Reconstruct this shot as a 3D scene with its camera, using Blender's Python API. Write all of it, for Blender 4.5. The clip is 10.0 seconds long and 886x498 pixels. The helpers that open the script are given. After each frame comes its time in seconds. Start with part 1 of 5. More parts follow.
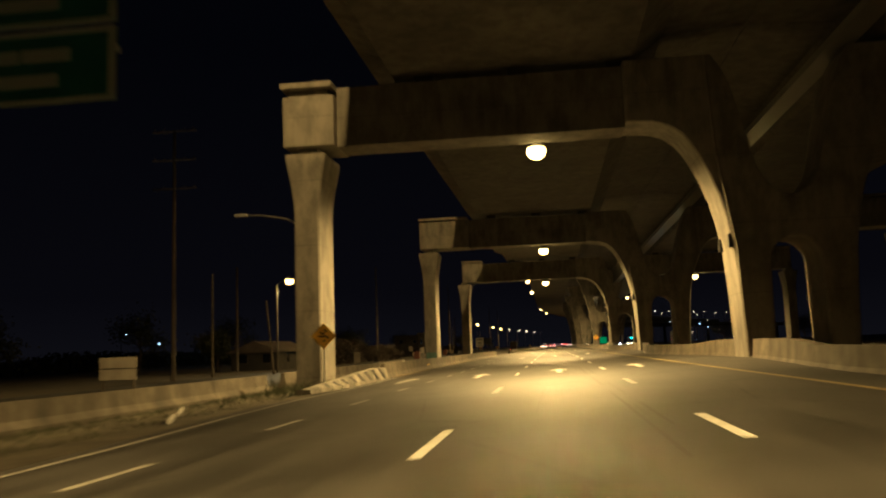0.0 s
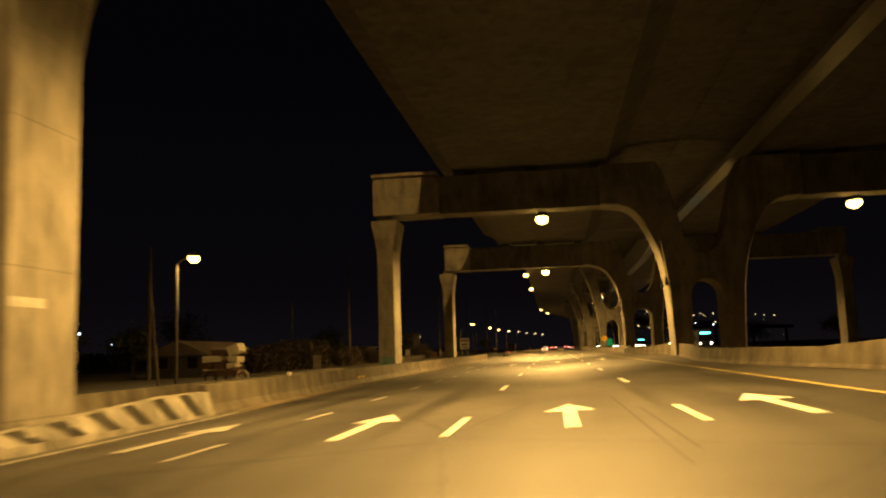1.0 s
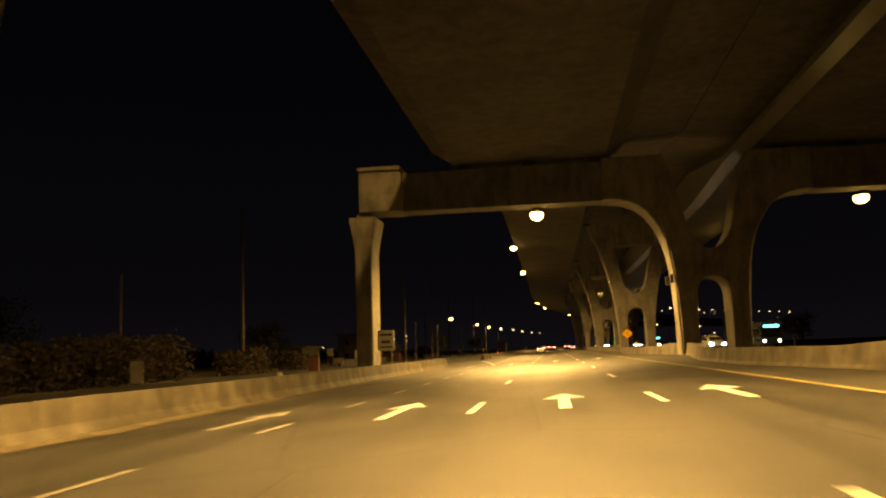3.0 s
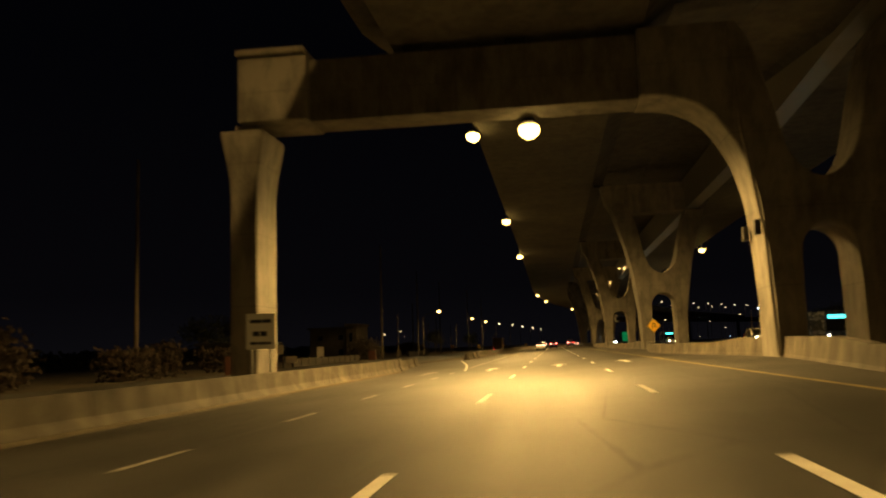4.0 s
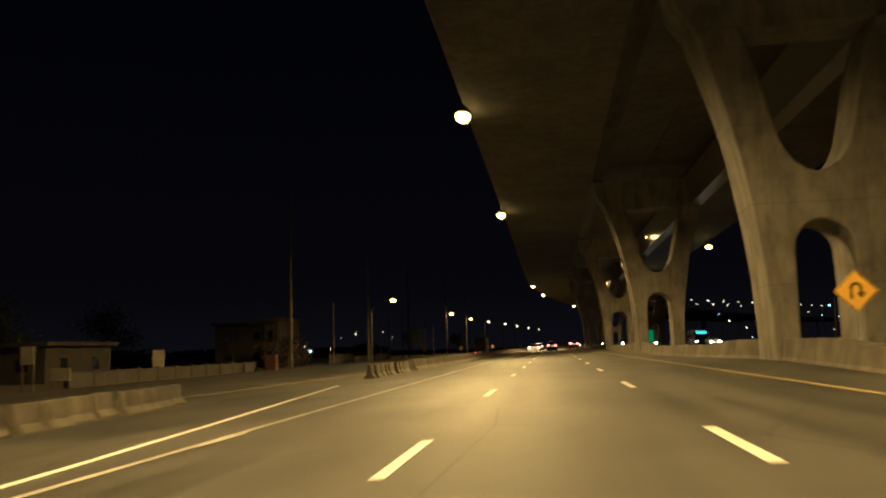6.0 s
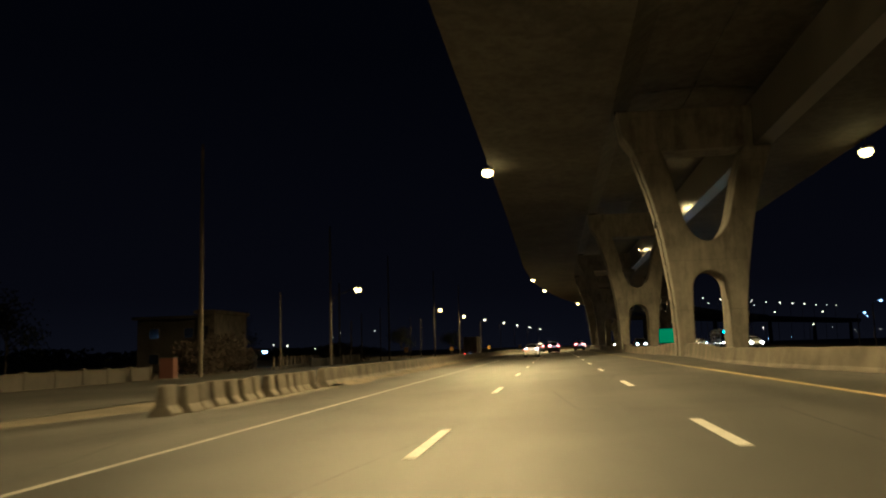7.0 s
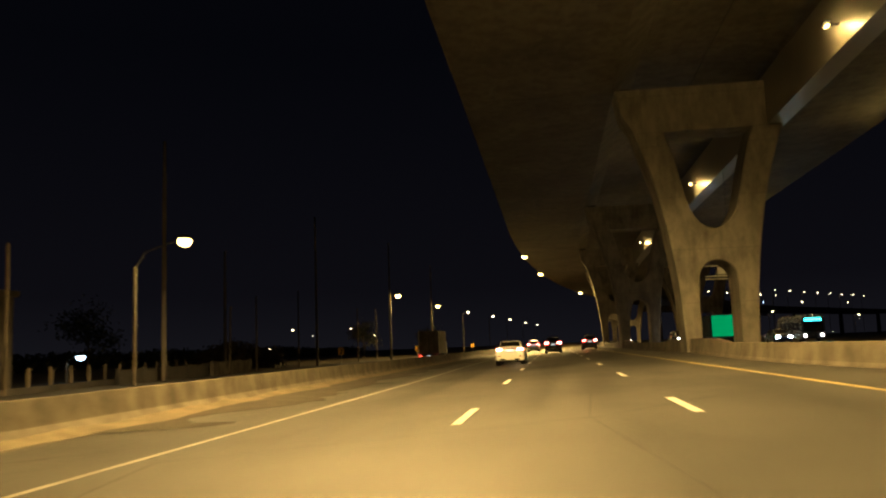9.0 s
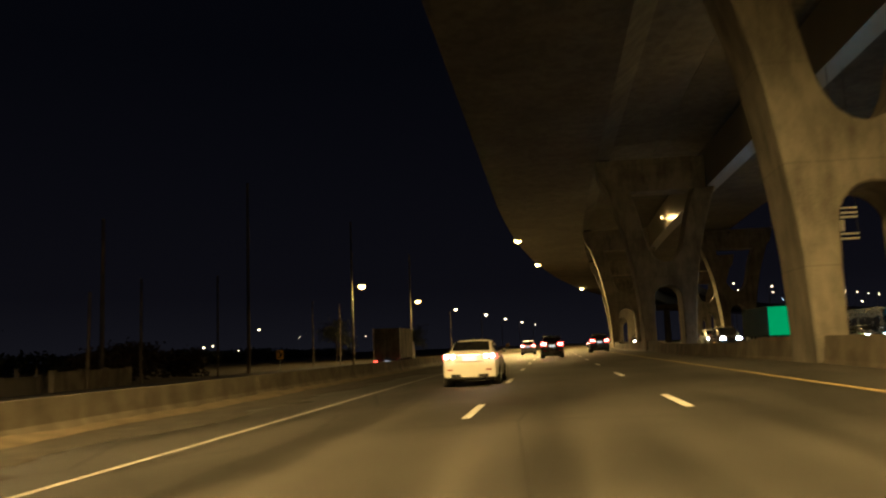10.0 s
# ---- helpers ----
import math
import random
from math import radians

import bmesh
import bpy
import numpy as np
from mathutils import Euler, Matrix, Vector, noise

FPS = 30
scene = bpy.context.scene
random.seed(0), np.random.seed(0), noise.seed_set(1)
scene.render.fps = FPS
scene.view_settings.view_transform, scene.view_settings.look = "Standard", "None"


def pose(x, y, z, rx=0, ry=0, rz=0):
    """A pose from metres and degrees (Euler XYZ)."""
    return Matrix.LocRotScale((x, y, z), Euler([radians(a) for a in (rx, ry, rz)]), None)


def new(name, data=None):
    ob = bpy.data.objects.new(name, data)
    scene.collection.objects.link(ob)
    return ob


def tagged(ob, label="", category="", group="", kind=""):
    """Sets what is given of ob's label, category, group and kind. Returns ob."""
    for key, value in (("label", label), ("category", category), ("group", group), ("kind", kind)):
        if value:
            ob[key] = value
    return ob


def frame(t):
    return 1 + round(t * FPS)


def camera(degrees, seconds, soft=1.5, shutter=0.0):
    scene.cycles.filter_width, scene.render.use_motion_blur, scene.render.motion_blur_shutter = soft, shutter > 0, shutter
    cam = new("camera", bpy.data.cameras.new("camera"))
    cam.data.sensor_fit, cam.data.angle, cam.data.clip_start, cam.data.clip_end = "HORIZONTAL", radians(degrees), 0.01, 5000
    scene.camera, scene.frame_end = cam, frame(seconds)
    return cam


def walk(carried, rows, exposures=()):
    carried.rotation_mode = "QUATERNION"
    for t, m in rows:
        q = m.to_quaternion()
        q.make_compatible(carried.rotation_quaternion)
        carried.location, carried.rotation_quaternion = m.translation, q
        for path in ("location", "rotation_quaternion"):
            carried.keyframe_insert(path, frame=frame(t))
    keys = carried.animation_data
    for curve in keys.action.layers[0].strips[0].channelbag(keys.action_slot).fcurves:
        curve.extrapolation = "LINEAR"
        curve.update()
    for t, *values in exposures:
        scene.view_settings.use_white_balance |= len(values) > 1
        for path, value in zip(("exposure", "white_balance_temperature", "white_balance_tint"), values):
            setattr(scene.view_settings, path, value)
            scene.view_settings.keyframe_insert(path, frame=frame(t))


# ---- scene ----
cam = camera(56.9, 10.0, soft=2.1, shutter=0.4)
# seconds, x, y, z, pitch, roll, yaw
PATH = [
    (0.0, 0.030, 0.00, 1.119, 6.98, 2.02, 7.60),
    (0.5, 0.027, 11.12, 1.119, 6.96, 1.93, 7.64),
    (1.0, 0.038, 22.31, 1.119, 7.11, 1.83, 7.69),
    (1.5, 0.045, 33.61, 1.119, 7.11, 1.86, 7.69),
    (2.0, 0.053, 44.99, 1.119, 7.11, 1.89, 7.68),
    (2.5, 0.066, 56.38, 1.119, 7.03, 1.82, 7.65),
    (3.0, 0.068, 67.82, 1.119, 7.10, 1.91, 7.58),
    (3.5, 0.065, 79.34, 1.119, 7.06, 1.90, 7.56),
    (4.0, 0.067, 90.93, 1.119, 6.84, 1.84, 7.70),
    (4.5, 0.089, 102.58, 1.119, 6.95, 1.78, 7.57),
    (5.0, 0.113, 114.22, 1.119, 6.92, 1.87, 7.58),
    (5.5, 0.129, 125.86, 1.119, 6.98, 1.84, 7.59),
    (6.0, 0.133, 137.53, 1.119, 6.93, 1.74, 7.62),
    (6.5, 0.121, 149.21, 1.119, 6.80, 1.49, 7.71),
    (7.0, 0.089, 160.89, 1.119, 6.95, 1.49, 7.76),
    (7.5, 0.050, 172.32, 1.119, 7.11, 2.03, 7.70),
    (8.0, 0.024, 183.75, 1.119, 6.93, 1.96, 7.80),
    (8.5, 0.017, 195.27, 1.119, 6.86, 2.06, 7.62),
    (9.0, 0.003, 206.86, 1.119, 6.83, 2.09, 7.68),
    (9.5, -0.016, 218.57, 1.119, 6.89, 2.15, 7.71),
    (10.0, -0.040, 230.37, 1.119, 6.90, 2.11, 7.59),
]
# seconds, stops, kelvin, tint
EXPOSURES = [
    (0.0, 1.0, 5300, 7), (0.5, 0.75, 5100, 6), (1.0, 0.95, 7000, 10), (1.5, 1.15, 10000, 14), (1.8, 1.05, 7400, 10), (2.1, 0.85, 5900, 8), (2.5, 0.85, 4800, 5),
    (3.0, 1.0, 7000, 10), (3.2, 0.95, 7000, 10), (4.3, 0.5, 6000, 7), (4.5, 0.5, 6000, 7), (5.0, 0.6, 6000, 9), (5.2, 0.65, 6000, 9), (6.3, 0.9, 4800, 6), (6.5, 0.95, 4600, 6),
    (7.0, 1.0, 4500, 6), (7.5, 1.05, 4600, 6), (8.0, 1.3, 5400, 6), (8.5, 1.45, 5200, 5), (9.0, 1.7, 5700, 4), (9.5, 1.85, 7000, 8), (10.0, 1.7, 5400, 6),
]
walk(cam, [(t, pose(x, y, z, 90 + p, r, w)) for t, x, y, z, p, r, w in PATH], EXPOSURES)

# ---- night sky ----
world = bpy.data.worlds.new("night_sky")
scene.world = world
world.use_nodes = True
wn, wl = world.node_tree.nodes, world.node_tree.links
wbg = wn["Background"]
wco = wn.new("ShaderNodeTexCoord")
wsep = wn.new("ShaderNodeSeparateXYZ")
wramp = wn.new("ShaderNodeValToRGB")
wl.new(wco.outputs["Generated"], wsep.inputs[0])
wl.new(wsep.outputs["Z"], wramp.inputs[0])
wl.new(wramp.outputs[0], wbg.inputs["Color"])
wramp.color_ramp.elements[0].position, wramp.color_ramp.elements[0].color = 0.0, (0.0023, 0.0020, 0.0025, 1)
wramp.color_ramp.elements[1].position, wramp.color_ramp.elements[1].color = 0.35, (0.0005, 0.0005, 0.0008, 1)
low_glow = wramp.color_ramp.elements.new(0.07)
low_glow.color = (0.0013, 0.0011, 0.0015, 1)
wbg.inputs["Strength"].default_value = 1.0

SODIUM = (1.0, 0.575, 0.15)
WARM = (1.0, 0.66, 0.26)


def lamp_light(name, place, watts, colour=SODIUM, radius=0.22, cone=165, blend=0.35):
    """The light of a street lamp, which its housing turns downwards."""
    data = bpy.data.lights.new(name, "SPOT")
    data.energy, data.color, data.shadow_soft_size = watts, colour, radius
    data.spot_size, data.spot_blend = radians(cone), blend
    ob = new(name, data)
    ob.location = place
    return ob


# ---- materials ----
def node_mat(name):
    m = bpy.data.materials.new(name)
    m.use_nodes = True
    n, l = m.node_tree.nodes, m.node_tree.links
    return m, n, l, n["Principled BSDF"]


def rough_mat(name, dark, light, scale=3.0, rough=0.85, bump=0.3, fine=40.0, streaks=0.0, per_piece=0.0, spec=0.5, metal=0.0, rough_var=0.1, joint=0.0, joint_axis="Z", stains=0.0):
    """A surface with large blotches, fine grain, optional rain streaks and a small difference from piece to piece."""
    m, n, l, b = node_mat(name)
    co = n.new("ShaderNodeTexCoord")
    geo = n.new("ShaderNodeNewGeometry")
    big = n.new("ShaderNodeTexNoise")
    big.inputs["Scale"].default_value, big.inputs["Detail"].default_value = 1.0 / scale, 6
    small = n.new("ShaderNodeTexNoise")
    small.inputs["Scale"].default_value, small.inputs["Detail"].default_value = fine, 4
    l.new(geo.outputs["Position"], big.inputs["Vector"])
    l.new(geo.outputs["Position"], small.inputs["Vector"])
    mix = n.new("ShaderNodeMath")
    mix.operation = "MULTIPLY_ADD"
    mix.inputs[1].default_value = 0.35
    l.new(small.outputs["Fac"], mix.inputs[0])
    l.new(big.outputs["Fac"], mix.inputs[2])
    fac = mix.outputs[0]
    if streaks:
        mp = n.new("ShaderNodeMapping")
        mp.inputs["Scale"].default_value = (2.2, 2.2, 0.12)
        st = n.new("ShaderNodeTexNoise")
        st.inputs["Scale"].default_value, st.inputs["Detail"].default_value = 1.0, 5
        l.new(geo.outputs["Position"], mp.inputs["Vector"])
        l.new(mp.outputs[0], st.inputs["Vector"])
        add = n.new("ShaderNodeMath")
        add.operation = "MULTIPLY_ADD"
        add.inputs[1].default_value = streaks
        l.new(st.outputs["Fac"], add.inputs[0])
        l.new(fac, add.inputs[2])
        fac = add.outputs[0]
    if per_piece:
        info = n.new("ShaderNodeObjectInfo")
        add = n.new("ShaderNodeMath")
        add.operation = "MULTIPLY_ADD"
        add.inputs[1].default_value = per_piece
        l.new(info.outputs["Random"], add.inputs[0])
        l.new(fac, add.inputs[2])
        fac = add.outputs[0]
    lo, hi = 0.38, 0.92 + streaks * 0.9 + per_piece * 0.6
    ramp = n.new("ShaderNodeValToRGB")
    ramp.color_ramp.elements[0].position, ramp.color_ramp.elements[0].color = min(lo + streaks * 0.3, 0.9), (*dark, 1)
    ramp.color_ramp.elements[1].position, ramp.color_ramp.elements[1].color = min(hi, 1.0), (*light, 1)
    l.new(fac, ramp.inputs[0])
    colour = ramp.outputs[0]
    height = small.outputs["Fac"]
    if joint:
        # casting joints: thin grooves at even steps along one axis
        sep = n.new("ShaderNodeSeparateXYZ")
        l.new(geo.outputs["Position"], sep.inputs[0])
        pp = n.new("ShaderNodeMath")
        pp.operation = "PINGPONG"
        pp.inputs[1].default_value = joint / 2
        l.new(sep.outputs[joint_axis], pp.inputs[0])
        groove = n.new("ShaderNodeMapRange")
        groove.inputs["From Min"].default_value, groove.inputs["From Max"].default_value = 0.006, 0.03
        l.new(pp.outputs[0], groove.inputs["Value"])
        dim = n.new("ShaderNodeMapRange")
        dim.inputs["To Min"].default_value, dim.inputs["To Max"].default_value = 0.72, 1.0
        l.new(groove.outputs[0], dim.inputs["Value"])
        mul = n.new("ShaderNodeMix")
        mul.data_type, mul.blend_type = "RGBA", "MULTIPLY"
        mul.inputs["Factor"].default_value = 1.0
        l.new(colour, mul.inputs["A"])
        l.new(dim.outputs[0], mul.inputs["B"])
        colour = mul.outputs["Result"]
        hh = n.new("ShaderNodeMath")
        hh.operation = "MULTIPLY"
        l.new(height, hh.inputs[0])
        l.new(groove.outputs[0], hh.inputs[1])
        height = hh.outputs[0]
    if stains:
        # patches of grime with ragged edges, drawn out downwards
        mp = n.new("ShaderNodeMapping")
        mp.inputs["Scale"].default_value = (1.0, 1.0, 0.45)
        sn = n.new("ShaderNodeTexNoise")
        sn.inputs["Scale"].default_value, sn.inputs["Detail"].default_value, sn.inputs["Roughness"].default_value = 1.3, 9, 0.68
        sn.inputs["Distortion"].default_value = 0.15
        l.new(geo.outputs["Position"], mp.inputs["Vector"])
        l.new(mp.outputs[0], sn.inputs["Vector"])
        sr = n.new("ShaderNodeMapRange")
        sr.inputs["From Min"].default_value, sr.inputs["From Max"].default_value = 0.40, 0.58
        sr.inputs["To Min"].default_value, sr.inputs["To Max"].default_value = 1.0 - stains, 1.0
        l.new(sn.outputs["Fac"], sr.inputs["Value"])
        mul = n.new("ShaderNodeMix")
        mul.data_type, mul.blend_type = "RGBA", "MULTIPLY"
        mul.inputs["Factor"].default_value = 1.0
        l.new(colour, mul.inputs["A"])
        l.new(sr.outputs[0], mul.inputs["B"])
        colour = mul.outputs["Result"]
    l.new(colour, b.inputs["Base Color"])
    rr = n.new("ShaderNodeMapRange")
    rr.inputs["To Min"].default_value, rr.inputs["To Max"].default_value = rough - rough_var, min(rough + rough_var, 1.0)
    l.new(big.outputs["Fac"], rr.inputs["Value"])
    l.new(rr.outputs[0], b.inputs["Roughness"])
    b.inputs["Specular IOR Level"].default_value, b.inputs["Metallic"].default_value = spec, metal
    if bump:
        bp = n.new("ShaderNodeBump")
        bp.inputs["Strength"].default_value, bp.inputs["Distance"].default_value = bump, 0.02
        l.new(height, bp.inputs["Height"])
        l.new(bp.outputs[0], b.inputs["Normal"])
    return m


def plain_mat(name, colour, rough=0.5, metal=0.0, coat=0.0, spec=0.5):
    m, n, l, b = node_mat(name)
    b.inputs["Base Color"].default_value = (*colour, 1)
    b.inputs["Metallic"].default_value, b.inputs["Coat Weight"].default_value = metal, coat
    b.inputs["Specular IOR Level"].default_value = spec
    no = n.new("ShaderNodeTexNoise")
    no.inputs["Scale"].default_value, no.inputs["Detail"].default_value = 9.0, 5
    rr = n.new("ShaderNodeMapRange")
    rr.inputs["To Min"].default_value, rr.inputs["To Max"].default_value = max(rough - 0.08, 0.02), min(rough + 0.12, 1)
    l.new(no.outputs["Fac"], rr.inputs["Value"])
    l.new(rr.outputs[0], b.inputs["Roughness"])
    return m


def glow_mat(name, colour, strength):
    m, n, l, b = node_mat(name)
    b.inputs["Base Color"].default_value = (*[min(c, 0.8) for c in colour], 1)
    b.inputs["Emission Color"].default_value = (*colour, 1)
    b.inputs["Emission Strength"].default_value = strength
    b.inputs["Roughness"].default_value = 0.3
    return m


def asphalt_mat():
    """Asphalt: grain, blotches, bands worn lengthwise by tyres, patches and fine cracks."""
    m, n, l, b = node_mat("asphalt")
    geo = n.new("ShaderNodeNewGeometry")

    def tex(kind, scale, stretch, detail=5):
        mp = n.new("ShaderNodeMapping")
        mp.inputs["Scale"].default_value = stretch
        t = n.new(kind)
        t.inputs["Scale"].default_value = scale
        if kind == "ShaderNodeTexNoise":
            t.inputs["Detail"].default_value = detail
        l.new(geo.outputs["Position"], mp.inputs["Vector"])
        l.new(mp.outputs[0], t.inputs["Vector"])
        return t

    def math_node(op, a, k, c=None):
        x = n.new("ShaderNodeMath")
        x.operation = op
        l.new(a, x.inputs[0])
        if isinstance(k, (int, float)):
            x.inputs[1].default_value = k
        else:
            l.new(k, x.inputs[1])
        if c is not None:
            l.new(c, x.inputs[2])
        return x.outputs[0]

    grain = tex("ShaderNodeTexNoise", 55.0, (1, 1, 1), 3)
    bands = tex("ShaderNodeTexNoise", 1.0, (1.5, 0.035, 1.0), 4)
    blots = tex("ShaderNodeTexNoise", 0.35, (1.0, 0.5, 1.0), 6)
    cracks = tex("ShaderNodeTexVoronoi", 0.22, (1.0, 0.55, 1.0))
    cracks.feature = "DISTANCE_TO_EDGE"
    warp = tex("ShaderNodeTexNoise", 1.8, (1, 1, 1), 4)
    s = math_node("MULTIPLY_ADD", bands.outputs["Fac"], 0.75, blots.outputs["Fac"])
    s = math_node("MULTIPLY_ADD", grain.outputs["Fac"], 0.45, s)
    ramp = n.new("ShaderNodeValToRGB")
    ramp.color_ramp.elements[0].position, ramp.color_ramp.elements[0].color = 0.71, (0.024, 0.023, 0.021, 1)
    ramp.color_ramp.elements[1].position, ramp.color_ramp.elements[1].color = 1.0, (0.072, 0.069, 0.064, 1)
    half = math_node("MULTIPLY", s, 0.78)
    l.new(half, ramp.inputs[0])
    edge = math_node("MULTIPLY_ADD", warp.outputs["Fac"], 0.02, cracks.outputs["Distance"])
    line = n.new("ShaderNodeMapRange")
    line.inputs["From Min"].default_value, line.inputs["From Max"].default_value = 0.011, 0.017
    line.inputs["To Min"].default_value, line.inputs["To Max"].default_value = 0.45, 1.0
    l.new(edge, line.inputs["Value"])
    mul = n.new("ShaderNodeMix")
    mul.data_type, mul.blend_type = "RGBA", "MULTIPLY"
    mul.inputs["Factor"].default_value = 1.0
    l.new(ramp.outputs[0], mul.inputs["A"])
    l.new(line.outputs[0], mul.inputs["B"])
    l.new(mul.outputs["Result"], b.inputs["Base Color"])
    rr = n.new("ShaderNodeMapRange")
    rr.inputs["To Min"].default_value, rr.inputs["To Max"].default_value = 0.46, 0.72
    l.new(bands.outputs["Fac"], rr.inputs["Value"])
    l.new(rr.outputs[0], b.inputs["Roughness"])
    bp = n.new("ShaderNodeBump")
    b.inputs["Specular IOR Level"].default_value = 0.45
    bp.inputs["Strength"].default_value, bp.inputs["Distance"].default_value = 0.5, 0.012
    l.new(grain.outputs["Fac"], bp.inputs["Height"])
    l.new(bp.outputs[0], b.inputs["Normal"])
    return m


CONCRETE = rough_mat("concrete", (0.055, 0.050, 0.042), (0.235, 0.216, 0.183), 2.2, 0.82, 0.4, 26, streaks=0.6, joint=3.1, stains=0.34)
# copy of the concrete darkened in colour for the shade on the cross beams
SHADED_BEAM = rough_mat("shaded_beam_concrete", (0.045, 0.040, 0.033), (0.165, 0.150, 0.126), 2.2, 0.82, 0.4, 26, streaks=0.6, joint=3.1, stains=0.34)
# stained concrete whose low base colour also carries the shade under the deck
SOFFIT = rough_mat("shaded_deck_concrete", (0.040, 0.036, 0.030), (0.125, 0.115, 0.096), 5.0, 0.8, 0.3, 20, streaks=0.3, joint=3.05, joint_axis="Y", stains=0.4)
GIRDER = rough_mat("smooth_girder_concrete", (0.09, 0.084, 0.075), (0.19, 0.178, 0.156), 3.0, 0.34, 0.1, 18, streaks=0.2)
BARRIER = rough_mat("barrier_concrete", (0.034, 0.029, 0.022), (0.18, 0.156, 0.118), 0.9, 0.85, 0.6, 24, streaks=0.16, per_piece=0.06, stains=0.4)
ASPHALT = asphalt_mat()
SOIL = rough_mat("soil", (0.035, 0.03, 0.02), (0.12, 0.10, 0.065), 1.5, 0.95, 0.8, 14)
PAINT = rough_mat("worn_white_paint", (0.50, 0.49, 0.46), (0.85, 0.84, 0.80), 0.35, 0.6, 0.3, 22, per_piece=0.1)
FADED_PAINT = rough_mat("faded_white_paint", (0.16, 0.155, 0.14), (0.46, 0.45, 0.41), 0.3, 0.7, 0.3, 22, per_piece=0.1)
YELLOW_PAINT = rough_mat("worn_yellow_paint", (0.24, 0.19, 0.08), (0.50, 0.40, 0.16), 0.8, 0.6, 0.3, 22)
DUSTY_WHITE = rough_mat("dusty_white_paint", (0.13, 0.12, 0.10), (0.38, 0.36, 0.31), 0.7, 0.85, 0.4, 22, stains=0.45)
DUSTY_BLACK = rough_mat("dusty_black_paint", (0.035, 0.033, 0.029), (0.11, 0.10, 0.085), 0.5, 0.85, 0.4, 22)
TAR = rough_mat("tyre_rubber_mark", (0.023, 0.022, 0.021), (0.058, 0.056, 0.052), 1.2, 0.66, 0.3, 40, spec=0.42)
GALVANISED = rough_mat("galvanised_steel", (0.32, 0.32, 0.31), (0.55, 0.55, 0.53), 0.6, 0.45, 0.05, 30, metal=0.8)
WOOD_POLE = rough_mat("weathered_pole", (0.045, 0.037, 0.027), (0.12, 0.10, 0.075), 0.8, 0.9, 0.4, 24, streaks=0.4)
RUSTY = rough_mat("rusted_steel", (0.04, 0.021, 0.013), (0.11, 0.062, 0.04), 0.4, 0.8, 0.3, 30)
LEAF = rough_mat("leaves", (0.018, 0.024, 0.008), (0.06, 0.07, 0.026), 0.6, 0.7, 0.1, 12)
DRY_LEAF = rough_mat("dry_leaves", (0.012, 0.008, 0.004), (0.036, 0.023, 0.011), 0.6, 0.75, 0.1, 12)
SAND = rough_mat("washed_sand", (0.07, 0.058, 0.036), (0.19, 0.155, 0.10), 0.6, 0.95, 0.7, 30)
DIRT = rough_mat("dust_film", (0.026, 0.023, 0.018), (0.078, 0.068, 0.051), 0.9, 0.95, 0.5, 30, stains=0.45)
DARK_METAL = plain_mat("dark_metal", (0.04, 0.04, 0.042), 0.5, 0.6)
TYRE = plain_mat("tyre_rubber", (0.02, 0.02, 0.02), 0.85)
ALLOY = plain_mat("alloy_rim", (0.55, 0.55, 0.55), 0.3, 1.0)
WHITE_CAR = plain_mat("pearl_white_car_paint", (0.82, 0.80, 0.74), 0.3, 0.0, 0.8)
SILVER_CAR = plain_mat("silver_car_paint", (0.55, 0.57, 0.6), 0.32, 0.4, 0.7)
BLACK_CAR = plain_mat("black_car_paint", (0.02, 0.02, 0.022), 0.25, 0.0, 0.8)
BLUE_CAR = plain_mat("dark_blue_car_paint", (0.03, 0.04, 0.065), 0.25, 0.0, 0.8)
PLASTIC = plain_mat("black_plastic", (0.025, 0.025, 0.025), 0.6)
CAR_GLASS = plain_mat("tinted_car_glass", (0.012, 0.013, 0.014), 0.06, 0.0, 0.5, 0.8)
CHROME = plain_mat("chrome", (0.75, 0.75, 0.75), 0.12, 1.0)
TAIL = glow_mat("lit_tail_lamp", (1.0, 0.05, 0.025), 2.2)
TAIL_CORE = glow_mat("bright_tail_lamp_core", (1.0, 0.70, 0.55), 9.0)
PLATE_LIT = glow_mat("lit_number_plate", (0.9, 0.93, 1.0), 0.22)
HEAD = glow_mat("headlamp", (0.82, 0.93, 1.0), 22.0)
HEAD_WARM = glow_mat("warm_headlamp", (1.0, 0.82, 0.55), 20.0)
BOWL = glow_mat("lit_sodium_bowl", (1.0, 0.60, 0.14), 9.0)
ROADSIDE_BOWL = glow_mat("lit_roadside_bowl", (1.0, 0.58, 0.13), 8.0)
FAR_BOWL = glow_mat("lit_far_lamp", (1.0, 0.72, 0.34), 4.0)
COOL_BOWL = glow_mat("lit_cool_lamp", (0.62, 0.85, 1.0), 3.0)
GREEN_SIGN = rough_mat("green_sign_sheet", (0.006, 0.055, 0.050), (0.012, 0.085, 0.075), 1.0, 0.45, 0.05, 40)
GREEN_STEEL = rough_mat("dark_green_steel", (0.008, 0.022, 0.014), (0.018, 0.045, 0.03), 0.8, 0.9, 0.2, 24, spec=0.15, stains=0.3)
WHITE_SHEET = plain_mat("white_reflective_sheet", (0.78, 0.78, 0.74), 0.4)
DULL_SHEET = plain_mat("dull_sign_sheet", (0.20, 0.22, 0.21), 0.5)
AMBER_SHEET = plain_mat("amber_reflective_sheet", (0.90, 0.52, 0.03), 0.35)
BLACK_SHEET = plain_mat("black_sign_print", (0.015, 0.015, 0.015), 0.6)
PLASTER = rough_mat("stained_plaster", (0.16, 0.14, 0.12), (0.42, 0.38, 0.32), 1.8, 0.9, 0.3, 20, streaks=0.4)
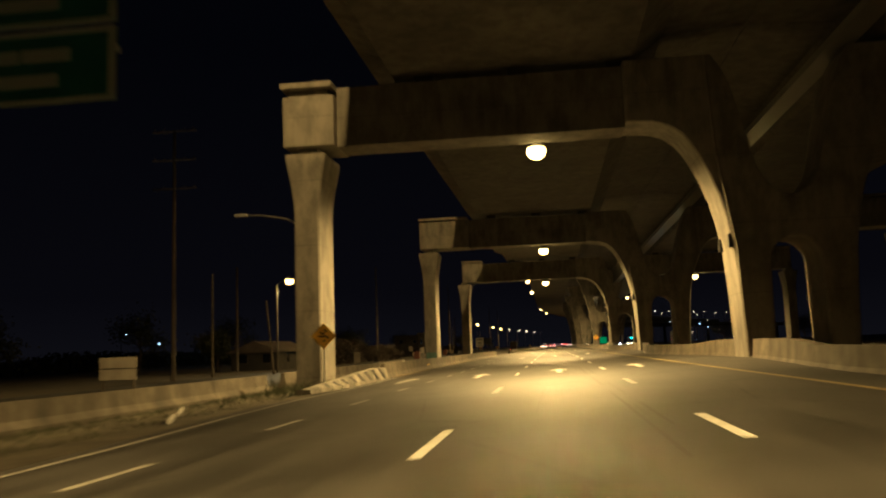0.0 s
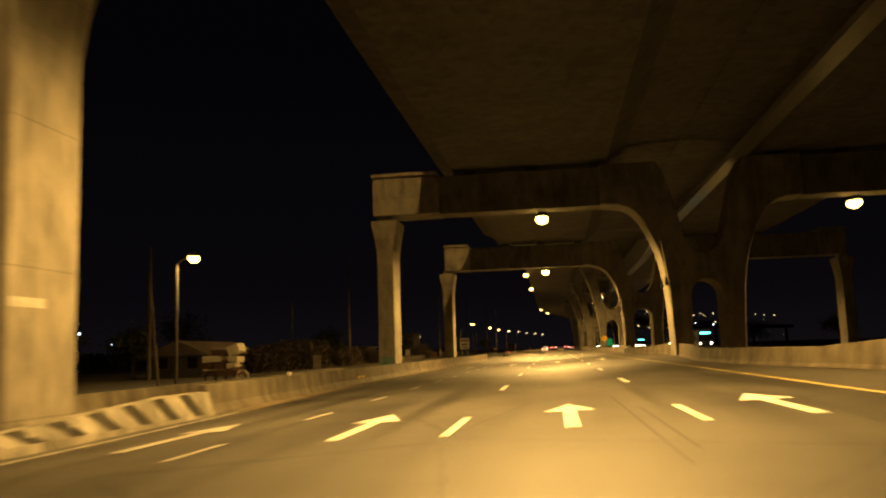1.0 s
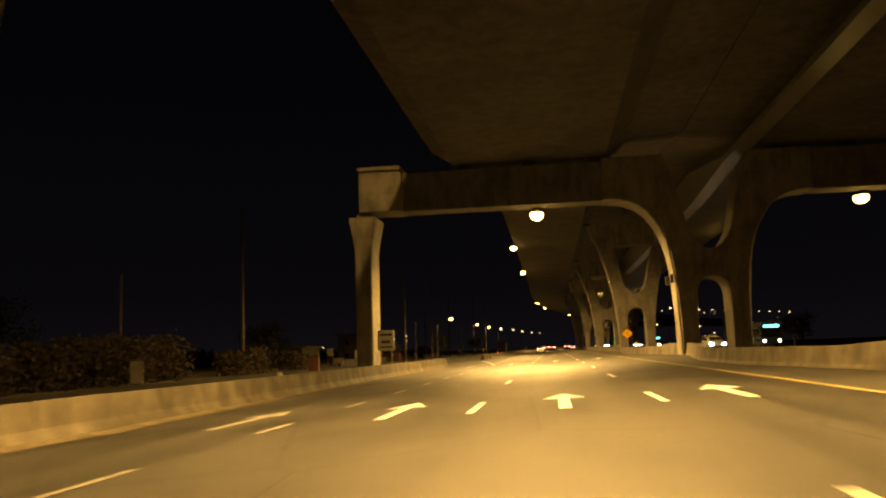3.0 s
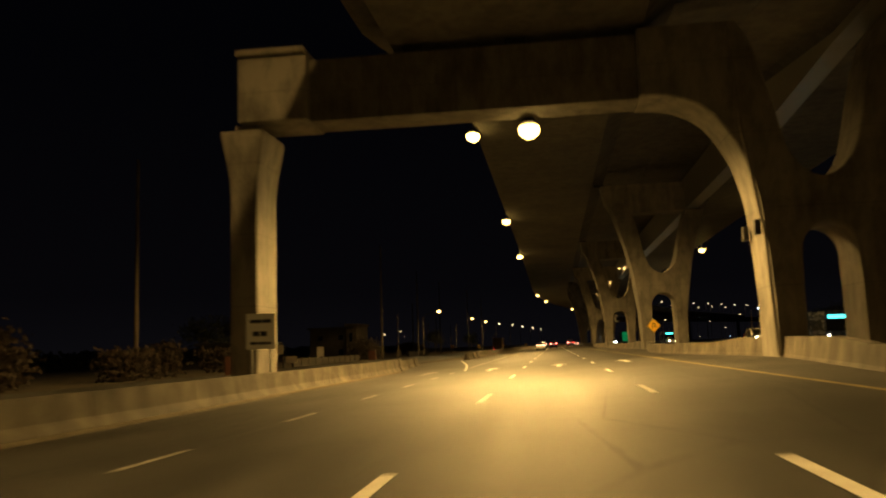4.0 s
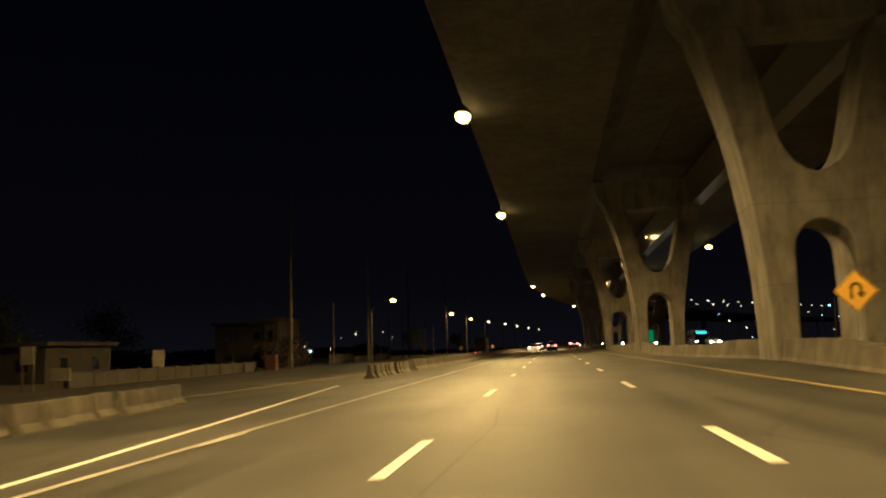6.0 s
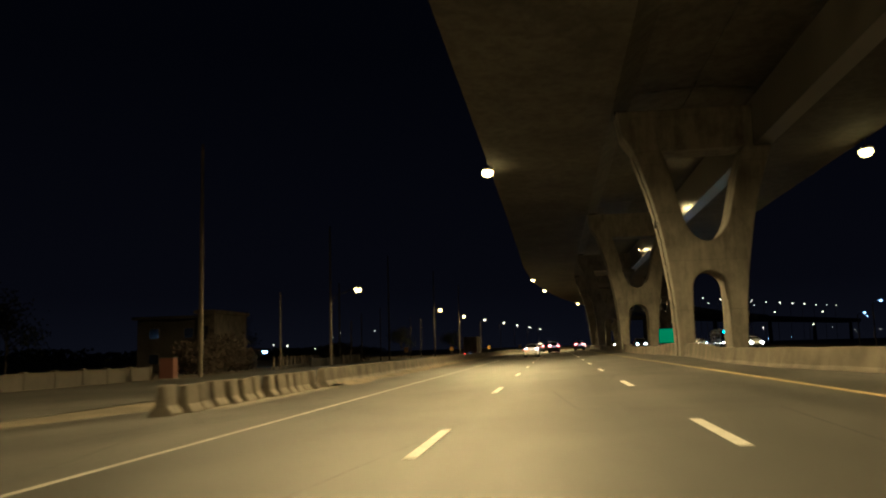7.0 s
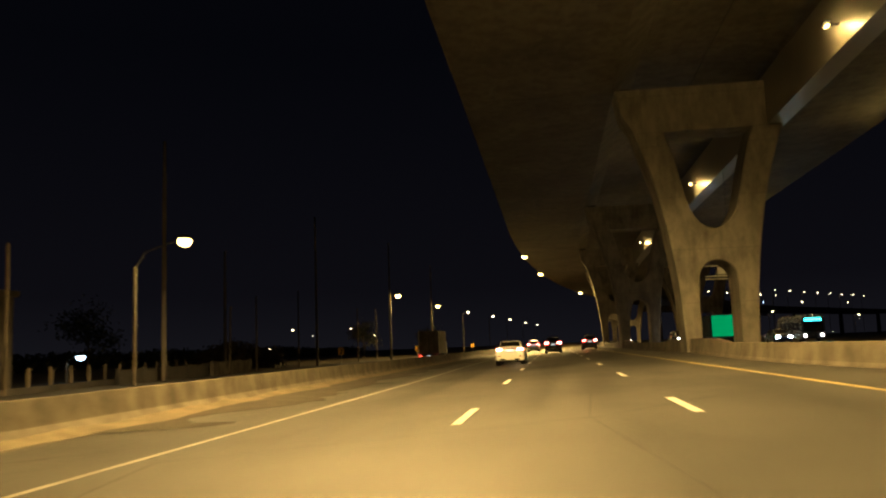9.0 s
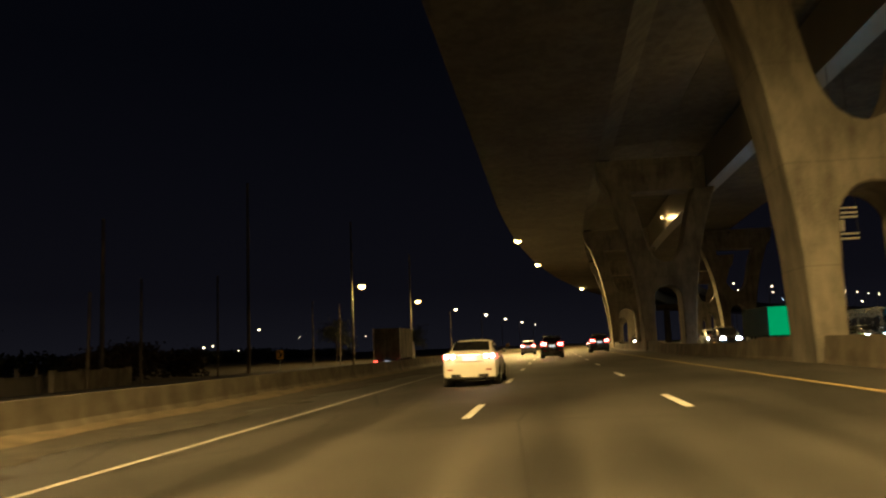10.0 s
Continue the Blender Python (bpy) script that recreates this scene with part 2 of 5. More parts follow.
WEATHERED_PLASTER = rough_mat("weathered_plaster", (0.035, 0.031, 0.026), (0.15, 0.13, 0.10), 1.4, 0.9, 0.3, 20, streaks=0.5, stains=0.5)
HOUSE_WALL = rough_mat("grimy_house_wall", (0.022, 0.020, 0.018), (0.07, 0.063, 0.054), 1.8, 0.9, 0.3, 20, streaks=0.4)
ROOF_SHEET = rough_mat("corrugated_roof", (0.10, 0.08, 0.07), (0.24, 0.20, 0.17), 1.5, 0.7, 0.2, 20)
TEAL_PAINT = rough_mat("faded_teal_paint", (0.05, 0.11, 0.10), (0.12, 0.22, 0.20), 0.25, 0.8, 0.3, 30, streaks=0.4)
ORANGE_PLASTIC = plain_mat("orange_plastic", (0.09, 0.034, 0.021), 0.6)
GUTTER = rough_mat("dusty_gutter", (0.05, 0.044, 0.034), (0.15, 0.13, 0.096), 0.8, 0.9, 0.5, 26)
BUNDLE = rough_mat("dark_cloth_bundle", (0.03, 0.017, 0.012), (0.12, 0.065, 0.045), 0.4, 0.9, 0.5, 40)
SACK = rough_mat("woven_sack", (0.42, 0.38, 0.30), (0.70, 0.66, 0.56), 0.3, 0.9, 0.5, 40)


# ---- mesh helpers ----
def add_box(bm, x0, y0, z0, x1, y1, z1, bevel=0.0):
    r = bmesh.ops.create_cube(bm, size=1.0, matrix=Matrix.Translation(((x0 + x1) / 2, (y0 + y1) / 2, (z0 + z1) / 2)) @ Matrix.Diagonal((abs(x1 - x0), abs(y1 - y0), abs(z1 - z0), 1)))
    if bevel:
        es = list({e for v in r["verts"] for e in v.link_edges})
        bmesh.ops.bevel(bm, geom=es, offset=bevel, segments=2, affect="EDGES", profile=0.6)
    return bm


def box(x0, y0, z0, x1, y1, z1, bevel=0.0):
    return add_box(bmesh.new(), x0, y0, z0, x1, y1, z1, bevel)


def add_tube(bm, a, b, r0, r1=None, sides=10, caps=True):
    a, b = Vector(a), Vector(b)
    r1 = r0 if r1 is None else r1
    d = b - a
    m = Matrix.Translation((a + b) / 2) @ d.to_track_quat("Z", "Y").to_matrix().to_4x4()
    bmesh.ops.create_cone(bm, cap_ends=caps, segments=sides, radius1=r0, radius2=r1, depth=d.length, matrix=m)
    return bm


def tube(a, b, r0, r1=None, sides=10):
    return add_tube(bmesh.new(), a, b, r0, r1, sides)


def add_path(bm, pts, radii, sides=8):
    """A bent tube through pts."""
    rings = []
    for i, p in enumerate(pts):
        d = Vector(pts[min(i + 1, len(pts) - 1)]) - Vector(pts[max(i - 1, 0)])
        q = d.to_track_quat("Z", "Y")
        r = radii if isinstance(radii, (int, float)) else radii[i]
        rings.append([bm.verts.new(Vector(p) + q @ Vector((r * math.cos(k * math.tau / sides), r * math.sin(k * math.tau / sides), 0))) for k in range(sides)])
    for a, b in zip(rings, rings[1:]):
        for k in range(sides):
            bm.faces.new((a[k], a[(k + 1) % sides], b[(k + 1) % sides], b[k]))
    bm.faces.new(rings[0][::-1])
    bm.faces.new(rings[-1])
    return bm


def add_prism(bm, outline, y0, y1, bevel=0.0):
    """An outline of (x, z) points, extruded from y0 to y1."""
    f = [bm.verts.new((x, y0, z)) for x, z in outline]
    g = [bm.verts.new((x, y1, z)) for x, z in outline]
    a, b = bm.faces.new(f), bm.faces.new(g[::-1])
    for i in range(len(f)):
        j = (i + 1) % len(f)
        bm.faces.new((f[j], f[i], g[i], g[j]))
    bmesh.ops.recalc_face_normals(bm, faces=bm.faces[:])
    if bevel:
        bmesh.ops.bevel(bm, geom=list(a.edges) + list(b.edges), offset=bevel, segments=1, affect="EDGES")
    return bm


def prism(outline, y0, y1, bevel=0.0):
    return add_prism(bmesh.new(), outline, y0, y1, bevel)


def add_loft(bm, rings, closed=True, caps=True):
    """Skins rings of equal length, each a list of 3D points."""
    vs = [[bm.verts.new(p) for p in r] for r in rings]
    n = len(vs[0])
    for a, b in zip(vs, vs[1:]):
        for k in range(n if closed else n - 1):
            bm.faces.new((a[k], a[(k + 1) % n], b[(k + 1) % n], b[k]))
    if caps and closed:
        bm.faces.new(vs[0][::-1])
        bm.faces.new(vs[-1])
    bmesh.ops.recalc_face_normals(bm, faces=bm.faces[:])
    return bm


def loft(rings, closed=True, caps=True):
    return add_loft(bmesh.new(), rings, closed, caps)


def mesh_of(name, bm, material, smooth=False):
    me = bpy.data.meshes.new(name)
    bm.to_mesh(me)
    bm.free()
    me.materials.append(material)
    if smooth:
        me.shade_smooth()
        me.set_sharp_from_angle(angle=radians(40))
    return me


def part(name, bm, material, parent, label="", smooth=False):
    ob = new(name, mesh_of(name, bm, material, smooth))
    ob.parent = parent
    return tagged(ob, label)


def piece(name, me, parent, place=(0, 0, 0), turn=0.0):
    ob = new(name, me)
    ob.parent = parent
    ob.matrix_basis = pose(*place, 0, 0, turn)
    return ob


def thing(name, label, category, place=(0, 0, 0), turn=0.0, group=""):
    ob = new(name)
    ob.matrix_basis = pose(*place, 0, 0, turn)
    return tagged(ob, label, category, group)


def solid(name, bm, material, label, category="", kind="", smooth=False):
    return tagged(new(name, mesh_of(name, bm, material, smooth)), label, category, kind=kind)


BANK = 0.037


def zr(x):
    return BANK * x


def bend(y):
    """How far the whole motorway has swung to the right at y, on a curve of 800 m radius."""
    return 0.000625 * max(0.0, y - 315.0) ** 2


def heading(y):
    """Degrees by which the motorway is turned at y."""
    return -math.degrees(math.atan(0.00125 * max(0.0, y - 315.0)))


def stations(a, b, step=12.0):
    n = max(1, int(math.ceil((b - a) / step)))
    return [a + (b - a) * i / n for i in range(n + 1)]


def along(points, s):
    """x of a polyline of (y, x) at y = s."""
    for (ya, xa), (yb, xb) in zip(points, points[1:]):
        if s <= yb:
            return xa + (xb - xa) * (s - ya) / (yb - ya)
    return points[-1][1]

# ---- ground and roads ----
def strip_mesh(ys, xs_z):
    """A sheet over the stations ys; xs_z(y) gives its (x, z) points across."""
    bm = bmesh.new()
    rows = [[bm.verts.new((x, y, z)) for x, z in xs_z(y)] for y in ys]
    for a, b in zip(rows, rows[1:]):
        for k in range(len(a) - 1):
            bm.faces.new((a[k], a[k + 1], b[k + 1], b[k]))
    return bm


solid("ground", strip_mesh([-400, 0, 60, 140, 200, 300, 500, 900, 2500], lambda y: [(-2500, -0.9), (-60, -0.9), (-14, -0.62), (-9.9, -0.50), (6.6, 0.12), (12.5, 0.10), (32, 0.0), (60, -0.4), (2500, -0.8)]), SOIL, "dark bare earth and weeds beside the motorway", "ground", "structure")

LEFT_EDGE = [(-60, -6.0), (9, -6.6), (23, -7.9), (33, -7.75), (45, -8.3), (60, -9.0), (143, -9.2), (160, -15.0), (180, -12.0), (190, -9.2), (215, -9.3), (245, -10.1), (900, -10.3)]


def road_profile(y):
    xl = along(LEFT_EDGE, y) - 0.45
    pts = [(xl - 0.02, zr(xl) - 0.45), (xl, zr(xl))] + [(x, zr(x)) for x in (-5.0, -1.5, 2.0, 5.3)] + [(8.9, zr(8.9)), (8.92, -0.2)]
    return [(x + bend(y), z) for x, z in pts]


ROAD = solid("road", strip_mesh([-60, -20, 9, 23, 33, 45, 60, 100, 143, 160, 180, 190, 215, 245] + stations(310, 720), road_profile), ASPHALT, "worn dark asphalt carriageway of several lanes with tyre marks", "road", "structure")
solid("oncoming_road", loft([[(x + bend(y), y, z) for x, z in ((12.4, -0.2), (30.0, -0.2), (30.0, 0.22), (12.4, 0.22))] for y in [-60] + stations(300, 720)]), ASPHALT, "asphalt carriageway for oncoming traffic behind the median wall", "road", "structure")
solid("side_road", loft([[(x + bend(y), y, z) for x, z in ((-28.5, -1.2), (-15.5, -1.2), (-15.5, -0.6), (-28.5, -0.6))] for y in [-60] + stations(300, 720)]), ASPHALT, "dark asphalt service road beyond the barrier", "road", "structure")

LEFT_WALL = [(40, -8.75), (60, -9.55), (80, -9.75), (143, -9.85)]
LEFT_WALL_FAR = [(186, -9.6), (215, -9.75), (245, -10.5), (900, -10.7)]

# lane dashes share one mesh
LIFT = 0.006


def flat_piece(w, l):
    bm = bmesh.new()
    vs = [bm.verts.new((x, y, z)) for z in (-0.002, 0.003) for x, y in ((-w / 2, 0), (w / 2, 0), (w / 2, l), (-w / 2, l))]
    bm.faces.new(vs[4:])
    for i in range(4):
        j = (i + 1) % 4
        bm.faces.new((vs[i], vs[j], vs[4 + j], vs[4 + i]))
    return bm


def on_road(name, me, x, y, turn=0.0):
    ob = new(name, me)
    ob.parent = ROAD
    ob.matrix_basis = pose(x + bend(y), y, zr(x) + LIFT, 0, -math.degrees(math.atan(BANK)), turn + heading(y))
    return ob


DASH = mesh_of("lane_dash", flat_piece(0.15, 3.05), PAINT)
RIGHT_LANE = [(-60, 2.05), (90, 2.05), (125, 1.99), (160, 1.95), (195, 1.93), (230, 2.02), (900, 2.03)]
SHORT_DASH = mesh_of("short_lane_dash", flat_piece(0.13, 1.9), FADED_PAINT)
for i in range(-1, 50):
    on_road("lane_dash", DASH, -1.523, 8.95 + 12.375 * i)
    on_road("lane_dash", DASH, along(RIGHT_LANE, 9.2 + 12.34 * i), 9.2 + 12.34 * i)
for i in range(-1, 24):
    on_road("short_lane_dash", SHORT_DASH, -5.014, 8.0 + 6.13 * i)


def arrow_mesh(bend):
    """A straight lane arrow, or one whose head bends to a side."""
    bm = bmesh.new()
    tip = 4.6
    shaft = [(-0.12, 0), (0.12, 0), (0.12 + bend * 0.2, 3.0), (-0.12 + bend * 0.2, 3.0)]
    head = [(-0.46 + bend * 0.2, 2.9), (0.46 + bend * 0.2, 2.9), (bend * 0.9, tip)]
    for poly in (shaft, head):
        bm.faces.new([bm.verts.new((x, y, 0.003 if poly is shaft else 0.006)) for x, y in poly])
    return bm


STRAIGHT = mesh_of("lane_arrow", arrow_mesh(0.0), PAINT)
FADED_ARROW = mesh_of("faded_lane_arrow", arrow_mesh(0.15), FADED_PAINT)
for y in (34.0, 83.0, 131.0):
    on_road("lane_arrow", FADED_ARROW, -6.5, y)
    on_road("lane_arrow", STRAIGHT, -3.2, y)
    on_road("lane_arrow", STRAIGHT, 0.25, y)
    on_road("lane_arrow", STRAIGHT, 3.55, y)


def line_mesh(points, width, y0, y1, step=6.0):
    n = max(2, int((y1 - y0) / step) + 1)
    ys = [y0 + (y1 - y0) * i / (n - 1) for i in range(n)]
    return strip_mesh(ys, lambda y: [(along(points, y) + bend(y) + d, zr(along(points, y) + d) + LIFT) for d in (-width / 2, width / 2)])


for name, pts, w, y0, y1, mat, lab in (
    ("median_edge_line", [(-60, 5.42), (80, 5.42), (198, 5.17), (250, 5.05), (900, 5.0)], 0.15, -60, 600, YELLOW_PAINT, "solid yellow edge line beside the median"),
    ("slip_road_line", [(134, -4.65), (141, -5.3), (149, -6.1), (174, -9.3)], 0.16, 134.5, 172, PAINT, "solid white line along the slip road"),
    ("road_edge_line", LEFT_EDGE, 0.13, -60, 43, FADED_PAINT, "solid white edge line along the shoulder"),
    ("road_edge_line", [(139, -4.95), (155, -5.2), (188, -5.40), (240, -5.42), (262, -5.75), (900, -5.9)], 0.14, 140, 600, FADED_PAINT, "worn white edge line along the shoulder"),
):
    part(name, line_mesh(pts, w, y0, y1), mat, ROAD, lab)
for x, y0, y1 in ((1.25, 8, 19), (1.24, 22, 27.5), (1.22, 30, 40.5), (1.52, 11, 15), (1.49, 18, 23), (1.47, 31, 37)):
    part("tyre_mark", line_mesh([(-60, x), (30, x), (60, x - 0.1), (150, x)], 0.06, y0, y1, 0.9), TAR, ROAD, "dark rubber skid mark")
part("gutter", strip_mesh([43, 60, 80, 110, 142], lambda y: [(along(LEFT_WALL, y) + d, zr(along(LEFT_WALL, y) + d) + 0.012 - 0.006 * (d > 0.6)) for d in (0.1, 0.4, 0.75)]), GUTTER, ROAD, "dusty gutter along the barrier foot")
part("gutter", strip_mesh([182, 188, 215, 245] + stations(300, 530), lambda y: [(along(LEFT_WALL_FAR, y) + bend(y) + d, zr(along(LEFT_WALL_FAR, y) + d) + 0.012 - 0.006 * (d > 0.6)) for d in (0.1, 0.45, 0.95)]), GUTTER, ROAD, "dusty gutter along the barrier foot")

def sand_bank(points, y0, y1, wide, high, seed):
    """Sand and grit washed up along the foot of a barrier, uneven in width and height."""
    def across(y):
        w = wide * (0.62 + 0.5 * noise.noise(Vector((y * 0.22, seed, 0))) + 0.25 * noise.noise(Vector((y * 0.9, seed, 3))))
        h = high * (0.65 + 0.5 * noise.noise(Vector((y * 0.35, seed, 7))) + 0.25 * noise.noise(Vector((y * 1.3, seed, 9))))
        rows = []
        for f, k in ((0.0, 0.9), (0.18, 1.0), (0.42, 0.75), (0.7, 0.4), (0.9, 0.12), (1.0, -0.1)):
            x = along(points, y) + 0.28 + w * f
            rows.append((x, zr(x) + 0.014 + max(h, 0.015) * k))
        return rows
    return strip_mesh(stations(y0, y1, 0.5), across)


# ---- barriers ----
solid("sand", sand_bank(LEFT_WALL_FAR, 195, 292, 1.2, 0.20, 2.0), SAND, "pale sand washed up along the barrier foot", "sand", "stuff", True)
solid("dust", sand_bank(LEFT_WALL_FAR, 222, 300, 4.6, 0.025, 8.0), DIRT, "dusty film and grit spread over the shoulder", "dust", "stuff", True)
solid("sand", sand_bank(LEFT_WALL, 44, 140, 0.7, 0.06, 5.0), SAND, "thin line of sand along the barrier foot", "sand", "stuff", True)
JERSEY = [(-0.30, 0.0), (0.30, 0.0), (0.30, 0.08), (0.16, 0.28), (0.10, 0.80), (-0.10, 0.80), (-0.16, 0.28), (-0.30, 0.08)]


def wall_run(name, label, points, y0, y1, seg, height, x_scale=1.0):
    """A run of precast barrier segments, each a piece of its own, along a polyline of (y, x)."""
    wall = thing(name, label, "barrier")
    tagged(wall, kind="structure")
    n = int(round((y1 - y0) / seg))
    seg = (y1 - y0) / n
    me = mesh_of("barrier_segment", prism([(x * x_scale, z * height / 0.8 - 0.12 * (z == 0)) for x, z in JERSEY], 0.003, seg - 0.003, 0.02), BARRIER)
    for i in range(n):
        ya, yb = y0 + i * seg, y0 + (i + 1) * seg
        xa, xb = along(points, ya) + bend(ya), along(points, yb) + bend(yb)
        piece("barrier_segment", me, wall, (xa, ya, zr(along(points, ya)) - 0.01 + random.uniform(-0.008, 0.006)), random.uniform(-0.08, 0.08) + math.degrees(math.atan2(xa - xb, seg)))
    return wall


wall_run("verge_barrier", "weathered low concrete barrier along the verge", [(-60, -12.9), (36, -12.95)], -36, 36, 6.0, 0.72)
wall_run("verge_barrier", "dark weathered low barrier behind the first column", [(40, -13.6), (84, -15.2)], 40.5, 82.5, 6.0, 0.72)
near_wall = wall_run("left_barrier", "stained concrete roadside barrier with scuffed joints", LEFT_WALL, 42.3, 142.3, 5.0, 0.80)
wall_run("left_barrier", "long stained concrete barrier with a wide foot", LEFT_WALL_FAR, 194.3, 634.3, 8.0, 0.80, 1.25)
for y in (50.2, 96.8):
    x = along(LEFT_WALL, y)
    part("delineator", box(x - 0.06, y - 0.09, zr(x) + 0.77, x + 0.06, y + 0.09, zr(x) + 0.90, 0.02), FADED_PAINT, near_wall, "small pale delineator")
for y in (61.3, 62.2):
    x = along(LEFT_WALL, y) + 0.155
    part("reflective_strip", box(x - 0.02, y, zr(x) + 0.31, x + 0.016, y + 0.55, zr(x) + 0.37, 0.004), AMBER_SHEET, near_wall, "amber reflective strip")


def block_row(label, spots, length, height):
    """Short concrete barrier blocks standing apart from one another, a little out of line."""
    row = tagged(thing("barrier_block_row", label, "barrier"), kind="structure")
    rnd = random.Random(len(spots))
    me = mesh_of("barrier_block", prism([(x, z * height / 0.8 - 0.12 * (z == 0)) for x, z in JERSEY], -length / 2, length / 2, 0.03), BARRIER)
    for x, y in spots:
        piece("barrier_block", me, row, (x + rnd.uniform(-0.10, 0.10), y, zr(x) + rnd.uniform(-0.03, 0.01)), rnd.uniform(-7, 9))


block_row("row of old concrete barrier blocks standing apart beside the shoulder", [(-9.45 - 0.02 * i, 180.3 + 1.06 * i) for i in range(13)], 0.70, 0.74)
block_row("single concrete barrier block past the end of the barrier", [(-9.95, 143.9)], 1.7, 0.80)
block_row("row of low concrete blocks curving away along the slip road", [(-10.45 - 0.13 * i, 146.2 + 1.3 * i) for i in range(14)], 0.85, 0.66)

PIER_Y = [37.1, 80.6, 124.3, 169.5, 213.3, 255.4, 298.0, 341.0, 384.0, 427.0, 470.0]
PIER_FACE = [8.36, 8.31, 8.66, 8.32, 7.74, 7.5, 7.32, 7.42, 7.52, 7.62, 7.72]
median = tagged(thing("median_wall", "stained concrete median wall that swings back and rises to each pier", "barrier"), kind="structure")


def median_x(y):
    """The road-side face of the median wall: it runs straight between the piers and swings back to them."""
    x = 6.95
    for yp, face in zip([-6.4] + PIER_Y, [8.36] + PIER_FACE):
        d = y - yp
        swing = face + 0.12 - 6.95
        x += swing * max(0.0, min(1.0, (d + 16.0) / 15.0 if d < 1.3 else (19.0 - d) / 15.0))
    return x


def wall_section(h):
    return [(0.0, -0.35), (0.62, -0.35), (0.50, h), (0.14, h), (0.07, 0.12), (0.0, 0.02)]


def wall_piece(h0, h1, length):
    """A segment of median wall whose height changes from h0 to h1."""
    return mesh_of("wall_segment", loft([[(x, y, z) for x, z in wall_section(h)] for y, h in ((0.012, h0), (length - 0.012, h1))]), BARRIER)


LOW, TALL = 0.62, 0.80
WALL = {(a, b): wall_piece(a, b, 4.0) for a, b in ((LOW, LOW), (LOW, TALL), (TALL, TALL), (TALL, LOW))}
last = -60.0
for yp in [-6.4] + PIER_Y + [512.0]:
    n = max(1, int(round((yp - last) / 4.0)))
    step = (yp - last) / n
    for i in range(n):
        ya, yb = last + i * step, last + (i + 1) * step
        rising, falling = i - (n - 3), i
        kind = (TALL, TALL) if rising > 0 or falling < 1 else (LOW, TALL) if rising == 0 else (TALL, LOW) if falling == 1 else (LOW, LOW)
        xa, xb = median_x(ya + 0.01) + bend(ya), median_x(yb - 0.01) + bend(yb)
        ob = piece("wall_segment", WALL[kind], median, (xa, ya, zr(median_x(ya)) - 0.01), math.degrees(math.atan2(xa - xb, step)))
        ob.scale = (1, math.hypot(step, xb - xa) / 4.0, 1)
    last = yp + 2.62

# striped nose of the barrier beside the first column
nose = thing("striped_barrier_nose", "sloping concrete barrier nose painted with black and white bands", "barrier")
NX = [(31.5, -9.75), (42.3, -8.8)]
rings = []
for i in range(12):
    y = 31.5 + 10.8 * i / 11
    x, h = along(NX, y), 0.10 + 0.52 * min(1, i / 9)
    rings.append([(x + 0.30, y, zr(x) - 0.1), (x + 0.28, y, zr(x) + 0.07), (x + 0.12, y, zr(x) + h * 0.97), (x - 0.10, y, zr(x) + h), (x - 0.28, y, zr(x) + 0.07), (x - 0.3, y, zr(x) - 0.1)])
part("nose_block", loft(rings), DUSTY_WHITE, nose, "scuffed white-painted concrete")
for i in range(9):
    ya = 32.4 + 1.12 * i
    bm = bmesh.new()
    vs = []
    for k, dz in ((0, 0.0), (1, 1.0)):
        for dy in (0.0, 0.46):
            y = ya + dy - 0.5 * dz
            x, h = along(NX, y), 0.10 + 0.52 * min(1, (y - 31.5) / 10.8 * 11 / 9)
            vs.append(bm.verts.new((x + (0.285 if dz == 0 else 0.127), y, zr(x) + (0.08 if dz == 0 else h * 0.965))))
    bm.faces.new((vs[0], vs[1], vs[3], vs[2]))
    bmesh.ops.solidify(bm, geom=bm.faces[:], thickness=-0.012)
    bmesh.ops.recalc_face_normals(bm, faces=bm.faces[:])
    part("black_band", bm, DUSTY_BLACK, nose)

# ---- viaduct ----
AXIS = 9.8
PIER_AXIS = [10.75, 10.7, 10.95, 10.4, 9.82, 9.58, 9.4, 9.5, 9.6, 9.7, 9.8]
HALF = [(-0.6, 2.05), (1.0, 2.06), (3.5, 2.17), (5.2, 2.36), (6.4, 2.53), (7.6, 2.72), (8.8, 2.94), (9.9, 3.19), (11.0, 3.5), (12.2, 3.88), (13.3, 4.25)]
INNER = [(13.3, 2.55), (12.2, 2.18), (11.2, 1.92), (10.2, 1.70), (9.4, 1.53), (8.7, 1.35), (8.2, 1.12), (7.75, 0.78), (7.47, 0.38), (7.38, 0.0)]
PORTAL_HALF = [(-0.6, 2.34), (0.7, 2.37), (3.0, 2.46), (5.0, 2.6), (6.4, 2.8), (7.5, 3.07), (8.4, 3.4), (9.2, 3.75), (9.9, 4.12), (10.4, 4.5), (10.78, 5.0), (11.02, 5.7), (11.1, 6.9)]
TIGHT_HALF = [(-0.6, 2.26), (2.6, 2.28), (4.5, 2.38), (6.2, 2.52), (7.2, 2.68), (8.2, 2.98), (8.9, 3.28), (9.5, 3.62), (10.1, 4.05), (10.55, 4.6), (10.85, 5.2), (11.04, 5.9), (11.1, 6.9)]
ARCH = [(1.12, -0.6), (1.10, 3.0), (1.06, 4.45)] + [(math.cos(a) * 1.06, 4.45 + math.sin(a) * 1.08) for a in [math.pi * k / 12 for k in range(1, 12)]] + [(-1.06, 4.45), (-1.10, 3.0), (-1.12, -0.6)]
DEPTH = 2.6


